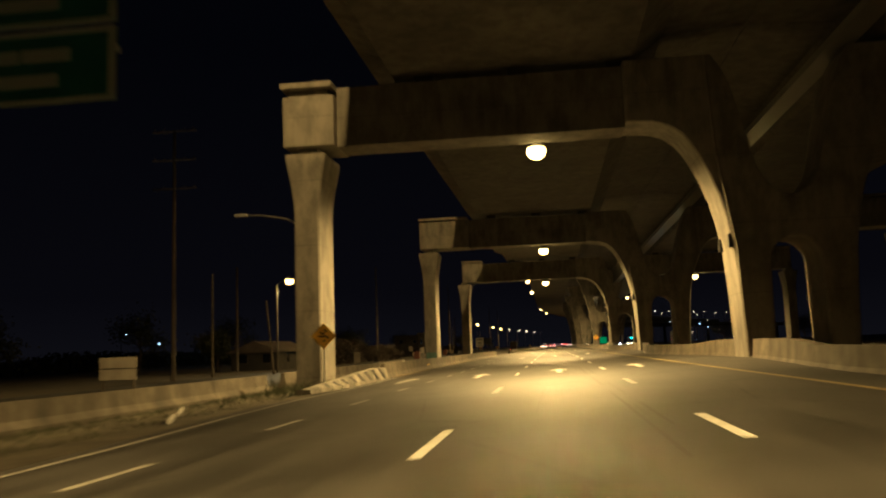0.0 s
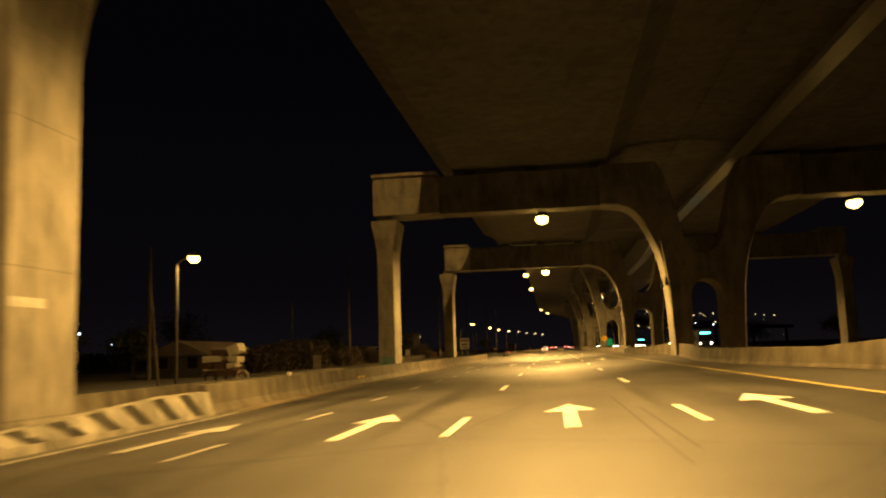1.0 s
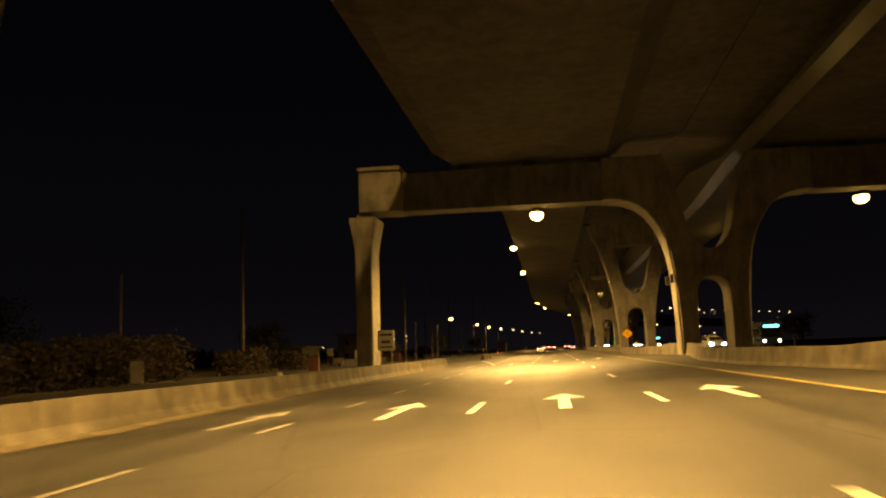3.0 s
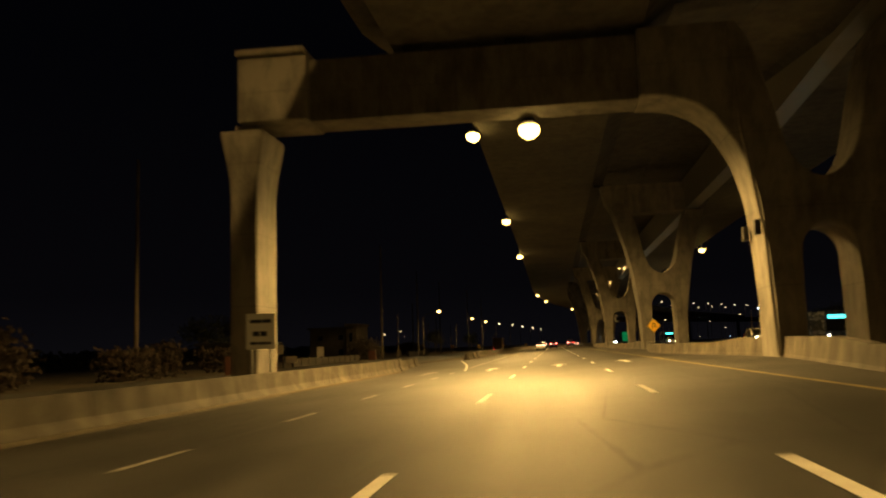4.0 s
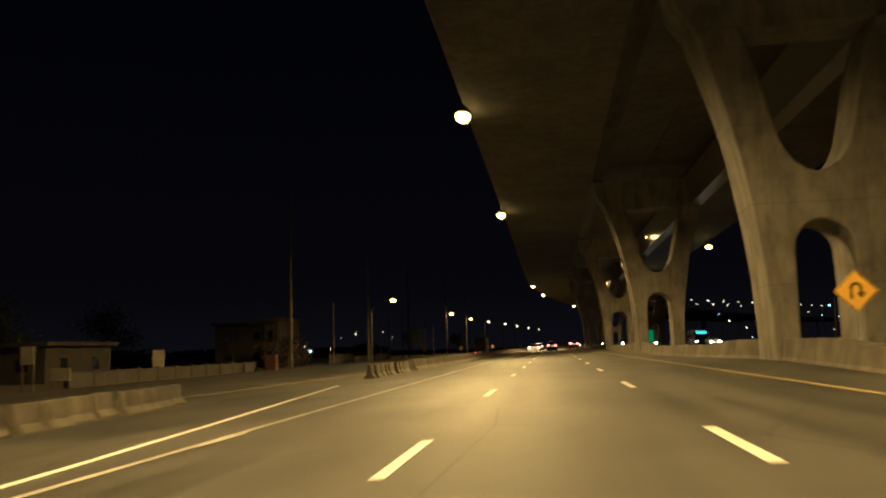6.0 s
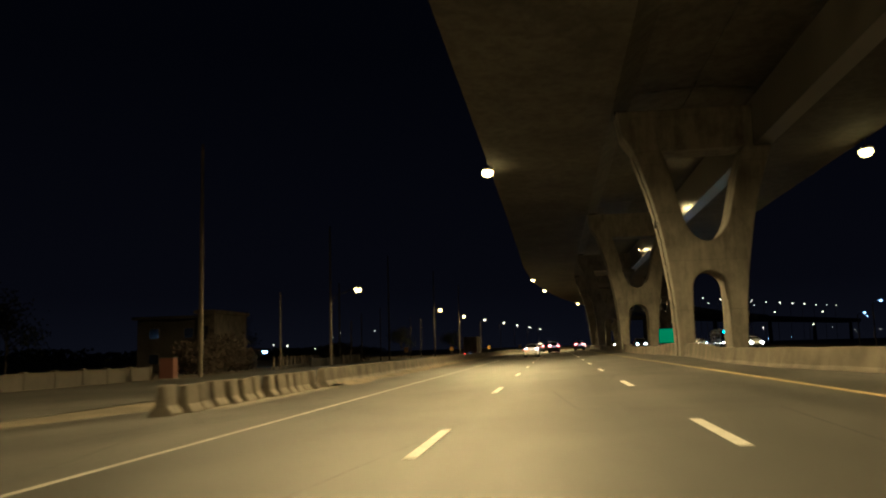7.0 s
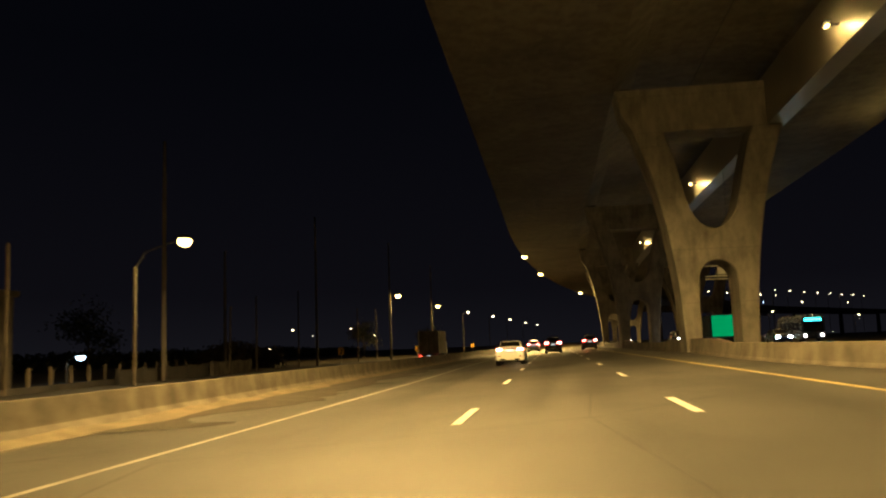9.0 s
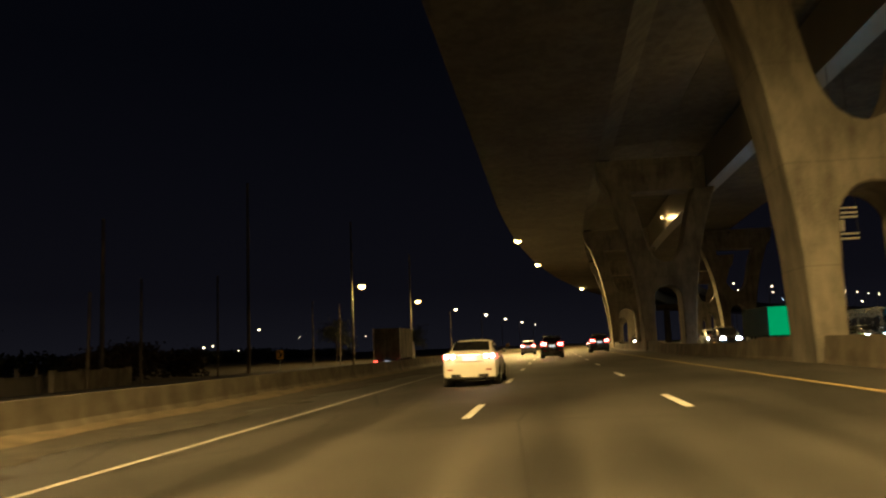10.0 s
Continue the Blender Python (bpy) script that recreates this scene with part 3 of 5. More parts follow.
def y_pier():
    left = [(-w, z) for z, w in HALF]
    notch = [(-w, z) for z, w in INNER] + [(w, z) for z, w in reversed(INNER[:-1])]
    right = [(w, z) for z, w in reversed(HALF)]
    return left + notch + right + ARCH


def portal_pier(half):
    left = [(-w, z) for z, w in half] + [(-6.9, 14.0)]
    notch = [(-w, z) for z, w in [(14.0, 3.0)] + INNER] + [(w, z) for z, w in reversed([(14.0, 3.0)] + INNER[:-1])]
    right = [(6.9, 14.0)] + [(w, z) for z, w in reversed(half)]
    return left + notch + right + ARCH


def bearing(bm, x, y, z):
    add_box(bm, x - 0.45, y - 0.5, z, x + 0.45, y + 0.5, z + 0.28, 0.03)


PIER_MESH = mesh_of("pier", prism(y_pier(), 0, DEPTH, 0.07), CONCRETE, True)
PORTAL_MESH = mesh_of("pier", prism(portal_pier(PORTAL_HALF), 0, DEPTH, 0.07), CONCRETE, True)
TIGHT_PORTAL_MESH = mesh_of("pier", prism(portal_pier(TIGHT_HALF), 0, DEPTH, 0.07), CONCRETE, True)
CAP_MESH = mesh_of("cap_beam", prism([(-4.15, 13.28), (4.15, 13.28), (4.9, 14.4), (5.2, 15.98), (-5.2, 15.98), (-4.9, 14.4)], 0.1, DEPTH - 0.1, 0.05), CONCRETE)


def column_mesh():
    """A rectangular shaft with chamfered edges that flares into a capital."""
    rings = []
    for z, hx, hy in ((-0.9, 0.61, 1.25), (7.9, 0.61, 1.25), (8.35, 0.63, 1.26), (9.2, 0.74, 1.32), (10.1, 0.90, 1.42), (10.45, 0.97, 1.46), (10.72, 0.97, 1.46)):
        c = 0.07
        rings.append([(-hx + c, -hy, z), (hx - c, -hy, z), (hx, -hy + c, z), (hx, hy - c, z), (hx - c, hy, z), (-hx + c, hy, z), (-hx, hy - c, z), (-hx, -hy + c, z)])
    return loft(rings)


COLUMN_MESH = mesh_of("column", column_mesh(), CONCRETE)
PAD_MESH = mesh_of("bearing_pad", box(-0.5, -0.9, 10.72, 0.5, 0.9, 11.1, 0.03), CONCRETE)

def side_at(half, z):
    """The half width of a pier at the height z."""
    for (za, wa), (zb, wb) in zip(half, half[1:]):
        if z <= zb:
            return wa + (wb - wa) * (z - za) / (zb - za)
    return half[-1][1]


def side_fittings(parent, ax, yp):
    """Conduits that climb the road-side face of a pier, the straps that hold them and a junction box."""
    for dy, r in ((0.95, 0.024), (1.35, 0.018)):
        bm = bmesh.new()
        add_path(bm, [(ax - side_at(HALF, z) - r, yp + dy, z) for z in (0.1, 1.0, 2.4, 3.5, 4.4, 5.2, 6.4, 7.6, 8.8, 9.9, 11.0, 12.2, 13.2)], r, 6)
        part("conduit", bm, WOOD_POLE, parent, "thin grey conduit climbing the pier", True)
    for z in (3.35, 8.7):
        x = ax - side_at(HALF, z)
        part("strap", box(x - 0.075, yp + 0.5, z - 0.05, x + 0.05, yp + 1.8, z + 0.05, 0.01), DARK_METAL, parent, "dark steel strap")
    x = ax - side_at(HALF, 8.7)
    part("junction_box", box(x - 0.16, yp + 1.0, 8.45, x + 0.1, yp + 1.32, 8.95, 0.02), DARK_METAL, parent, "small dark junction box")


for k, yp in enumerate(PIER_Y):
    portal = k < 3
    ax = PIER_AXIS[k]
    label = "concrete portal frame with flared outer columns and an arched central pier" if portal else "tall concrete pier with two spreading arms and an arched opening"
    frame_ob = thing("portal_frame" if portal else "viaduct_pier", label, "viaduct pier", (0, 0, 0), 0, "viaduct piers")
    piece("pier", (TIGHT_PORTAL_MESH if k == 2 else PORTAL_MESH) if portal else PIER_MESH, frame_ob, (ax, yp, 0))
    if not portal:
        piece("cap_beam", CAP_MESH, frame_ob, (ax, yp, 0))
        if k == 4:
            side_fittings(frame_ob, ax, yp)
        frame_ob.matrix_basis = Matrix.Translation((bend(yp), 0, 0)) @ Matrix.Translation((ax, yp, 0)) @ pose(0, 0, 0, 0, 0, heading(yp)) @ Matrix.Translation((-ax, -yp, 0))
    else:
        end, step = ((-12.30, -9.78), (-12.70, -7.78), (-13.15, -10.05))[k]
        cx = (-11.22, -11.87, -12.93)[k]
        drop = (0.14, 0.0, 0.0)[k]
        top = (13.42, 13.82, 13.95)[k]
        for side in (-1, 1):
            def mx(x):
                return x if side < 0 else 2 * ax - x
            lo, hi = sorted((mx(step), mx(ax - 6.9)))
            part("cross_beam", box(lo, yp + 0.45, 11.1 - drop, hi, yp + DEPTH - 0.2, 13.9, 0.05), SHADED_BEAM, frame_ob)
            lo, hi = sorted((mx(end), mx(step)))
            part("end_block", box(lo, yp - 0.1, 11.1 - drop, hi, yp + DEPTH + 0.1, top, 0.05), CONCRETE, frame_ob, "pale concrete end block of the beam")
            lo, hi = sorted((mx(end - 0.1), mx(step - 0.1)))
            part("end_slab", box(lo, yp - 0.2, top + (0.40 if k == 0 else 0.14), hi, yp + DEPTH + 0.2, top + (0.68 if k == 0 else 0.40), 0.03), CONCRETE, frame_ob)
            part("bearing_pad", box(lo + 0.3, yp + 0.25, top, hi - 0.3, yp + DEPTH - 0.2, top + (0.40 if k == 0 else 0.14)), CONCRETE, frame_ob)
            piece("column", COLUMN_MESH, frame_ob, (mx(cx), yp + 1.25, -drop))
            piece("bearing_pad", PAD_MESH, frame_ob, (mx(cx), yp + 1.25, -drop))
        if k == 0:
            part("paint_mark", box(cx + 0.60, yp + 0.1, 2.28, cx + 0.616, yp + 1.3, 2.48), FADED_PAINT, frame_ob, "pale paint mark on the column side")
        if k == 1:
            part("paint_patch", box(cx - 0.52, yp - 0.007, 0.2, cx + 0.5, yp + 0.01, 0.82, 0.003), TEAL_PAINT, frame_ob, "faded patch of teal paint")
        for side in (-1,):
            part("bracket", box(ax - 2.78, yp + 0.05, 5.15, ax - 2.56, yp + 0.4, 5.75, 0.02), DARK_METAL, frame_ob, "dark steel bracket")
            part("bracket", box(ax - 2.78, yp + DEPTH - 0.5, 5.15, ax - 2.56, yp + DEPTH - 0.15, 5.75, 0.02), DARK_METAL, frame_ob, "dark steel bracket")
            pipe = bmesh.new()
            add_path(pipe, [(ax - 2.30, yp - 0.09, 0.4), (ax - 2.45, yp - 0.09, 5.0), (ax - 2.75, yp - 0.09, 7.2), (ax - 3.1, yp - 0.09, 9.6), (ax - 3.3, yp - 0.09, 13.9)], 0.07)
            part("drain_pipe", pipe, CONCRETE, frame_ob, "thin dust-grey drain pipe", True)

for x, y in ((25.5, 347.0), (28.0, 383.0), (33.0, 420.0)):
    far_pier = thing("ramp_pier", "pale concrete ramp pier beyond the oncoming carriageway", "viaduct pier", group="ramp piers")
    piece("pier", PIER_MESH, far_pier, (x, y, 0), heading(y))
    piece("cap_beam", CAP_MESH, far_pier, (x, y, 0), heading(y))

DECK_LEFT = [(-60, -7.2), (60, -7.0), (120, -6.5), (127, -6.4), (143, -4.45), (240, -4.5), (320, -5.0), (900, -5.0)]
DECK_Z = [(-60, 14.3), (127, 14.3), (143, 16.25), (900, 16.25)]
HAUNCH = [(-60, 1.5), (127, 1.5), (143, 0.06), (900, 0.06)]


def deck_section(y, side):
    """The box girder of one carriageway: soffit, inclined webs, cantilevers, parapet."""
    xl, z, h = along(DECK_LEFT, y), along(DECK_Z, y), along(HAUNCH, y)
    pts = [(xl, z), (4.4, z), (5.9, z + 1.2), (9.78, z + 1.5), (9.78, z + 2.0), (xl - h, z + 2.0), (xl - h, z + 2.7), (xl - h - 0.25, z + 2.7), (xl - h - 0.25, z + h), (xl - h * 0.4, z + h * 0.8)]
    return [((x if side < 0 else 2 * AXIS - x) + bend(y), y, zz) for x, zz in pts]


rings = []
for y, z in [(-60, 14.06), (128, 14.06), (143, 13.36)] + [(y, 13.36) for y in stations(300, 760)]:
    rings.append([(x + bend(y), y, zz) for x, zz in ((13.0, z), (14.1, z), (14.1, along(DECK_Z, y) + 0.05), (13.0, along(DECK_Z, y) + 0.05))])
solid("edge_girder", loft(rings), GIRDER, "smooth concrete girder running along the tops of the pier arms", "girder", "structure")
SPANS = [-60] + [p + DEPTH / 2 for p in PIER_Y] + [760]
for side in (-1, 1):
    deck = tagged(thing("viaduct_deck", "elevated concrete motorway deck on box girders, seen from below", "viaduct deck"), kind="structure")
    for a, b in zip(SPANS, SPANS[1:]):
        cuts = stations(a + 0.03, b - 0.03) if b > 315 else [a + 0.03] + [c for c in (60, 120, 127, 143) if a < c < b] + [b - 0.03]
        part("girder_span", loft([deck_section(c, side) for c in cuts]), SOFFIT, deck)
    for p in PIER_Y:
        bm = bmesh.new()
        for x in ((5.0,) if p > 130 else (-5.5, -1.0, 3.6)):
            bearing(bm, (x if side < 0 else 2 * AXIS - x) + bend(p), p + DEPTH / 2, along(DECK_Z, p) - 0.28)
        part("bearing", bm, DARK_METAL, deck)

# ---- lamps of the viaduct ----
def luminaire(parent, x, y, z, glow, size=1.0):
    """A cobra-head lamp: housing and bowl."""
    rings = []
    for t, w, h in ((-0.5, 0.10, 0.08), (-0.3, 0.20, 0.16), (0.0, 0.25, 0.2), (0.3, 0.22, 0.16), (0.5, 0.10, 0.08)):
        rings.append([(x + w * size * math.cos(a), y + t * size, z + 0.1 + h * size * max(math.sin(a), -0.1)) for a in [k * math.tau / 12 for k in range(12)]])
    part("lamp_housing", loft(rings), DARK_METAL, parent, "dark metal lamp housing", True)
    bm = bmesh.new()
    bmesh.ops.create_icosphere(bm, subdivisions=2, radius=0.27 * size, matrix=Matrix.Translation((x, y, z - 0.04)) @ Matrix.Diagonal((1.0, 1.35, 0.85, 1)))
    b = part("lamp_bowl", bm, glow, parent, "glowing sodium lamp bowl", True)
    b.visible_shadow = False
    return b


for x, y, z in ((-0.3, -3.0, 10.85), (-0.3, 40.5, 10.85), (-0.42, 83.4, 10.75), (-0.6, 127.1, 10.75), (21.8, 83.4, 10.75), (21.8, 127.1, 10.75)):
    lamp = thing("soffit_lamp", "sodium street lamp hanging under the deck beside a cross beam", "street lamp", group="viaduct lamps")
    luminaire(lamp, x, y, z, BOWL, 1.85)
    part("hanger", tube((x, y, z + 0.2), (x, y, 14.28), 0.05), GALVANISED, lamp)
    lamp_light("sodium_light", (x, y, z - 0.35), 13500 if x < 5 else 4000, SODIUM, 0.22, *((163, 0.55) if x < 5 else (152, 0.5)))
for x, y, z in ((-4.95, 147.5, 15.95), (-4.95, 188.6, 15.95), (-5.0, 229.2, 15.95), (-4.3, 350.0, 16.4), (-2.1, 388.0, 16.4), (24.3, 184.0, 15.3), (24.3, 226.0, 15.3), (24.3, 265.5, 15.3), (24.3, 306.5, 15.3), (25.0, 348.0, 15.4), (27.8, 389.5, 15.6), (35.7, 449.0, 16.4), (8.8, 461.0, 16.1)):
    lamp = thing("deck_lamp", "sodium street lamp on a short arm at the deck edge", "street lamp", group="viaduct lamps")
    luminaire(lamp, x, y, z, BOWL, 1.85)
    tip = along(DECK_LEFT, y) - along(HAUNCH, y) - 0.2
    tip = (tip if x < 9 else 2 * AXIS - tip) + bend(y)
    top = along(DECK_Z, y) + 1.6
    bm = bmesh.new()
    add_path(bm, [(tip, y, top), ((tip + x) / 2, y, top + 0.1), (x, y, max(top - 0.3, z + 0.5)), (x, y, z + 0.2)], 0.05)
    part("lamp_arm", bm, GALVANISED, lamp, "", True)
    lamp_light("sodium_light", (x, y, z - 0.35), 16000 if x < 5 else 2800 if y < 290 else 4800, SODIUM, 0.22, *((165, 0.4) if x < 5 else (150, 0.5)))

for y, lean in ((20.5, 0.6), (62.0, 0.75), (103.5, 3.1)):
    lamp = thing("parapet_lamp", "sodium lamp on a tall mast standing on the deck parapet", "street lamp", group="viaduct lamps")
    tip = along(DECK_LEFT, y) - 1.62
    part("mast", tube((tip, y, 16.9), (tip, y, 24.2), 0.11, 0.07), GALVANISED, lamp, "", True)
    part("lamp_arm", tube((tip, y, 24.1), (tip + lean, y, 24.3), 0.05), GALVANISED, lamp)
    luminaire(lamp, tip + lean, y, 24.0, BOWL, 1.3)
    lamp_light("sodium_light", (tip + lean, y, 23.6), 9500 if y < 30 else 4500 if y < 90 else 7000, SODIUM, 0.22, 150)

# added lamps: they stand in for street-lamp reflections on the glossy girder
for y in (243.0, 279.0, 321.0):
    lamp = thing("glint_lamp", "added small lamp standing in for glints on the smooth girder", "lamp", group="girder lamps")
    x = 12.45 + bend(y)
    part("bracket", box(x, y - 0.05, 14.35, x + 0.56, y + 0.05, 14.45, 0.01), DARK_METAL, lamp)
    part("lamp_housing", box(x - 0.14, y - 0.22, 14.44, x + 0.14, y + 0.22, 14.58, 0.03), DARK_METAL, lamp)
    bm = bmesh.new()
    bmesh.ops.create_icosphere(bm, subdivisions=2, radius=0.12, matrix=Matrix.Translation((x, y, 14.34)) @ Matrix.Diagonal((0.8, 1.2, 0.7, 1)))
    bowl = part("lamp_bowl", bm, BOWL, lamp, "glowing sodium lamp bowl", True)
    bowl.visible_shadow = False
    data = bpy.data.lights.new("glint_light", "POINT")
    data.energy, data.color, data.shadow_soft_size = 130, SODIUM, 0.15
    new("glint_light", data).location = (x, y, 14.32)


# ---- vehicles ----
SEDAN = dict(
    body=[(0.0, 0.70, 0.40, 0.74), (0.05, 0.80, 0.32, 0.97), (0.22, 0.855, 0.24, 1.05), (0.9, 0.88, 0.20, 1.06), (1.5, 0.885, 0.19, 1.02), (2.4, 0.885, 0.19, 0.99), (3.2, 0.88, 0.19, 0.97), (3.55, 0.875, 0.20, 0.94), (4.1, 0.84, 0.22, 0.85), (4.4, 0.76, 0.26, 0.73), (4.54, 0.60, 0.36, 0.58)],
    cabin=[(0.42, 0.70, 0.66, 1.05), (0.85, 0.76, 0.60, 1.25), (1.30, 0.78, 0.585, 1.40), (1.9, 0.79, 0.58, 1.44), (2.5, 0.79, 0.58, 1.425), (2.95, 0.78, 0.60, 1.31), (3.75, 0.72, 0.66, 0.95)],
    wheels=(0.93, 3.62), wheel_r=0.315, rear_glass=(0.52, 1.22), front_glass=(2.72, 3.55), sides=((1.05, 1.75), (1.82, 2.78)), belt=1.02, tail=(0.50, 0.80, 0.86, 0.98))
SUV = dict(
    body=[(0.0, 0.76, 0.48, 0.95), (0.05, 0.85, 0.40, 1.06), (0.2, 0.89, 0.32, 1.10), (0.9, 0.92, 0.30, 1.10), (2.4, 0.92, 0.30, 1.09), (3.3, 0.915, 0.30, 1.08), (3.7, 0.90, 0.31, 1.04), (4.3, 0.86, 0.34, 0.96), (4.55, 0.74, 0.42, 0.8)],
    cabin=[(0.10, 0.80, 0.70, 1.12), (0.28, 0.82, 0.66, 1.62), (0.6, 0.83, 0.66, 1.74), (1.9, 0.84, 0.66, 1.78), (2.6, 0.84, 0.66, 1.74), (3.0, 0.82, 0.68, 1.58), (3.75, 0.78, 0.72, 1.07)],
    wheels=(0.9, 3.65), wheel_r=0.37, rear_glass=(0.13, 0.27), front_glass=(2.85, 3.6), sides=((0.7, 1.5), (1.6, 2.75)), belt=1.14, tail=(0.56, 0.84, 0.95, 1.25))


def sample(rows, y):
    for a, b in zip(rows, rows[1:]):
        if y <= b[0]:
            f = (y - a[0]) / (b[0] - a[0])
            return [p + (q - p) * f for p, q in zip(a, b)]
    return list(rows[-1])


def wheel(parent, x, y, r):
    """Tyre as a turned ring, with a five-spoke rim set in it."""
    side = 1 if x > 0 else -1
    w = part("wheel", tube((x - 0.1 * side, y, r), (x + 0.02 * side, y, r), r * 0.62, None, 20), DARK_METAL, parent)
    rings = []
    for k in range(24):
        a = k * math.tau / 24
        rings.append([(x + dx * side, y + rr * r * math.cos(a), r + rr * r * math.sin(a)) for dx, rr in ((-0.16, 0.66), (-0.16, 0.93), (-0.12, 1.0), (0.02, 1.0), (0.06, 0.93), (0.06, 0.66))])
    rings.append(rings[0])
    bm = bmesh.new()
    add_loft(bm, rings, True, False)
    bmesh.ops.remove_doubles(bm, verts=bm.verts[:], dist=0.0005)
    part("tyre", bm, TYRE, w, "", True)
    bm = bmesh.new()
    add_tube(bm, (x, y, r), (x + 0.05 * side, y, r), r * 0.17, None, 12)
    for k in range(5):
        a = k * math.tau / 5 + 0.3
        add_tube(bm, (x + 0.03 * side, y, r), (x + 0.035 * side, y + math.cos(a) * r * 0.62, r + math.sin(a) * r * 0.62), 0.035, 0.05, 6)
    for k in range(20):
        a, b = k * math.tau / 20, (k + 1) * math.tau / 20
        add_tube(bm, (x + 0.035 * side, y + math.cos(a) * r * 0.63, r + math.sin(a) * r * 0.63), (x + 0.035 * side, y + math.cos(b) * r * 0.63, r + math.sin(b) * r * 0.63), 0.022, None, 5)
    part("rim", bm, ALLOY, w, "", True)


def car(label, spec, paint, place, turn=0.0, lit="tail", group="", head=HEAD):
    c = thing("car", label, "car", place, turn, group)
    rings = []
    for y, w, zb, zt in spec["body"]:
        half = [(0.55 * w, zb), (0.90 * w, zb + 0.03), (0.985 * w, zb + 0.14), (w, (zb + zt) / 2), (0.985 * w, zt - 0.20), (0.95 * w, zt - 0.06), (0.84 * w, zt), (0.40 * w, zt + 0.02)]
        rings.append([(x, y, z) for x, z in half] + [(-x, y, z) for x, z in reversed(half)])
    part("body", loft(rings), paint, c, "", True)
    rings = []
    for y, wb, wt, z in spec["cabin"]:
        zb = min(spec["belt"] - 0.06, z - 0.02)
        half = [(wb, zb), (wt + (wb - wt) * 0.35, zb + (z - zb) * 0.72), (wt, zb + (z - zb) * 0.93), (wt * 0.8, z), (wt * 0.35, z + 0.012)]
        rings.append([(x, y, zz) for x, zz in half] + [(-x, y, zz) for x, zz in reversed(half)])
    cab = part("roof", loft(rings), paint, c, "", True)

    def cab_at(y, f):
        _, wb, wt, z = sample(spec["cabin"], y)
        zb = min(spec["belt"] - 0.06, z - 0.02)
        return (wt + (wb - wt) * (0.35 + 0.65 * (1 - f / 0.72)) if f < 0.72 else wt + (wb - wt) * 0.35 * (1 - (f - 0.72) / 0.21)), zb + (z - zb) * f

    for n, (ya, yb), sign in (("rear_window", spec["rear_glass"], -1), ("windscreen", spec["front_glass"], 1)):
        rows = []
        for k in range(6):
            y = ya + (yb - ya) * k / 5
            _, wb, wt, z = sample(spec["cabin"], y)
            rows.append([(x * (wt * 0.93), y + sign * 0.012, z + 0.012 + 0.012 * (1 - abs(x))) for x in (-1, -0.5, 0, 0.5, 1)])
        bm = bmesh.new()
        add_loft(bm, rows, False)
        bmesh.ops.solidify(bm, geom=bm.faces[:], thickness=0.008)
        part(n, bm, CAR_GLASS, c, "dark tinted glass", True)
    for s in (-1, 1):
        for ya, yb in spec["sides"]:
            low, high = [], []
            for k in range(5):
                y = ya + (yb - ya) * k / 4
                xl, zl = cab_at(y, 0.16)
                xh, zh = cab_at(y, 0.86)
                low.append((s * (xl + 0.012), y, max(zl, spec["belt"] + 0.03)))
                high.append((s * (xh + 0.014), y, zh))
            bm = bmesh.new()
            add_loft(bm, [low, high], False)
            bmesh.ops.solidify(bm, geom=bm.faces[:], thickness=0.006)
            part("side_window", bm, CAR_GLASS, c)
            xb = sample(spec["body"], yb)[1]
            part("door_handle", box(s * (xb - 0.015) - 0.02, ya + 0.1, spec["belt"] - 0.17, s * (xb - 0.015) + 0.02, ya + 0.28, spec["belt"] - 0.13, 0.008), CHROME, c)
        bm = bmesh.new()
        add_box(bm, s * 0.90 - 0.07, 2.95, spec["belt"] - 0.02, s * 0.90 + 0.07, 3.08, spec["belt"] + 0.11, 0.03)
        part("door_mirror", bm, PLASTIC, c, "", True)
        part("wheel_arch", tube((s * 0.60, spec["wheels"][0], spec["wheel_r"]), (s * 0.893 if spec is SEDAN else s * 0.928, spec["wheels"][0], spec["wheel_r"] + 0.01), spec["wheel_r"] + 0.055, None, 24), PLASTIC, c)
        part("wheel_arch", tube((s * 0.60, spec["wheels"][1], spec["wheel_r"]), (s * 0.888 if spec is SEDAN else s * 0.918, spec["wheels"][1], spec["wheel_r"] + 0.01), spec["wheel_r"] + 0.055, None, 24), PLASTIC, c)
        for y in spec["wheels"]:
            wheel(c, s * (0.845 if spec is SEDAN else 0.88), y, spec["wheel_r"])
        x0, x1, z0, z1 = spec["tail"]
        bm = bmesh.new()
        pts = []
        for x, y in ((x0 - 0.12, -0.015), ((x0 + x1) / 2, 0.0), (x1, 0.06), (x1 + 0.055, 0.24)):
            pts.append((s * x, y))
        add_loft(bm, [[(x, y, z0 - 0.02 + 0.04 * (i == 0)) for i, (x, y) in enumerate(pts)], [(x, y + 0.02, z1) for x, y in pts]], False)
        bmesh.ops.solidify(bm, geom=bm.faces[:], thickness=0.03)
        t = part("tail_lamp", bm, TAIL if lit == "tail" else plain_red, c, "red tail lamp cluster", True)
        if lit == "tail":
            for xc in (x0 + 0.02, x0 + 0.21):
                bm = bmesh.new()
                bmesh.ops.create_uvsphere(bm, u_segments=14, v_segments=8, radius=0.068, matrix=Matrix.Translation((s * xc, -0.018 if xc < x0 + 0.1 else 0.005, (z0 + z1) / 2 + 0.01)) @ Matrix.Diagonal((1, 0.45, 0.95, 1)))
                part("lamp_core", bm, TAIL_CORE, t, "bright round lamp", True)
        yl = spec["body"][-1][0]
        bm = bmesh.new()
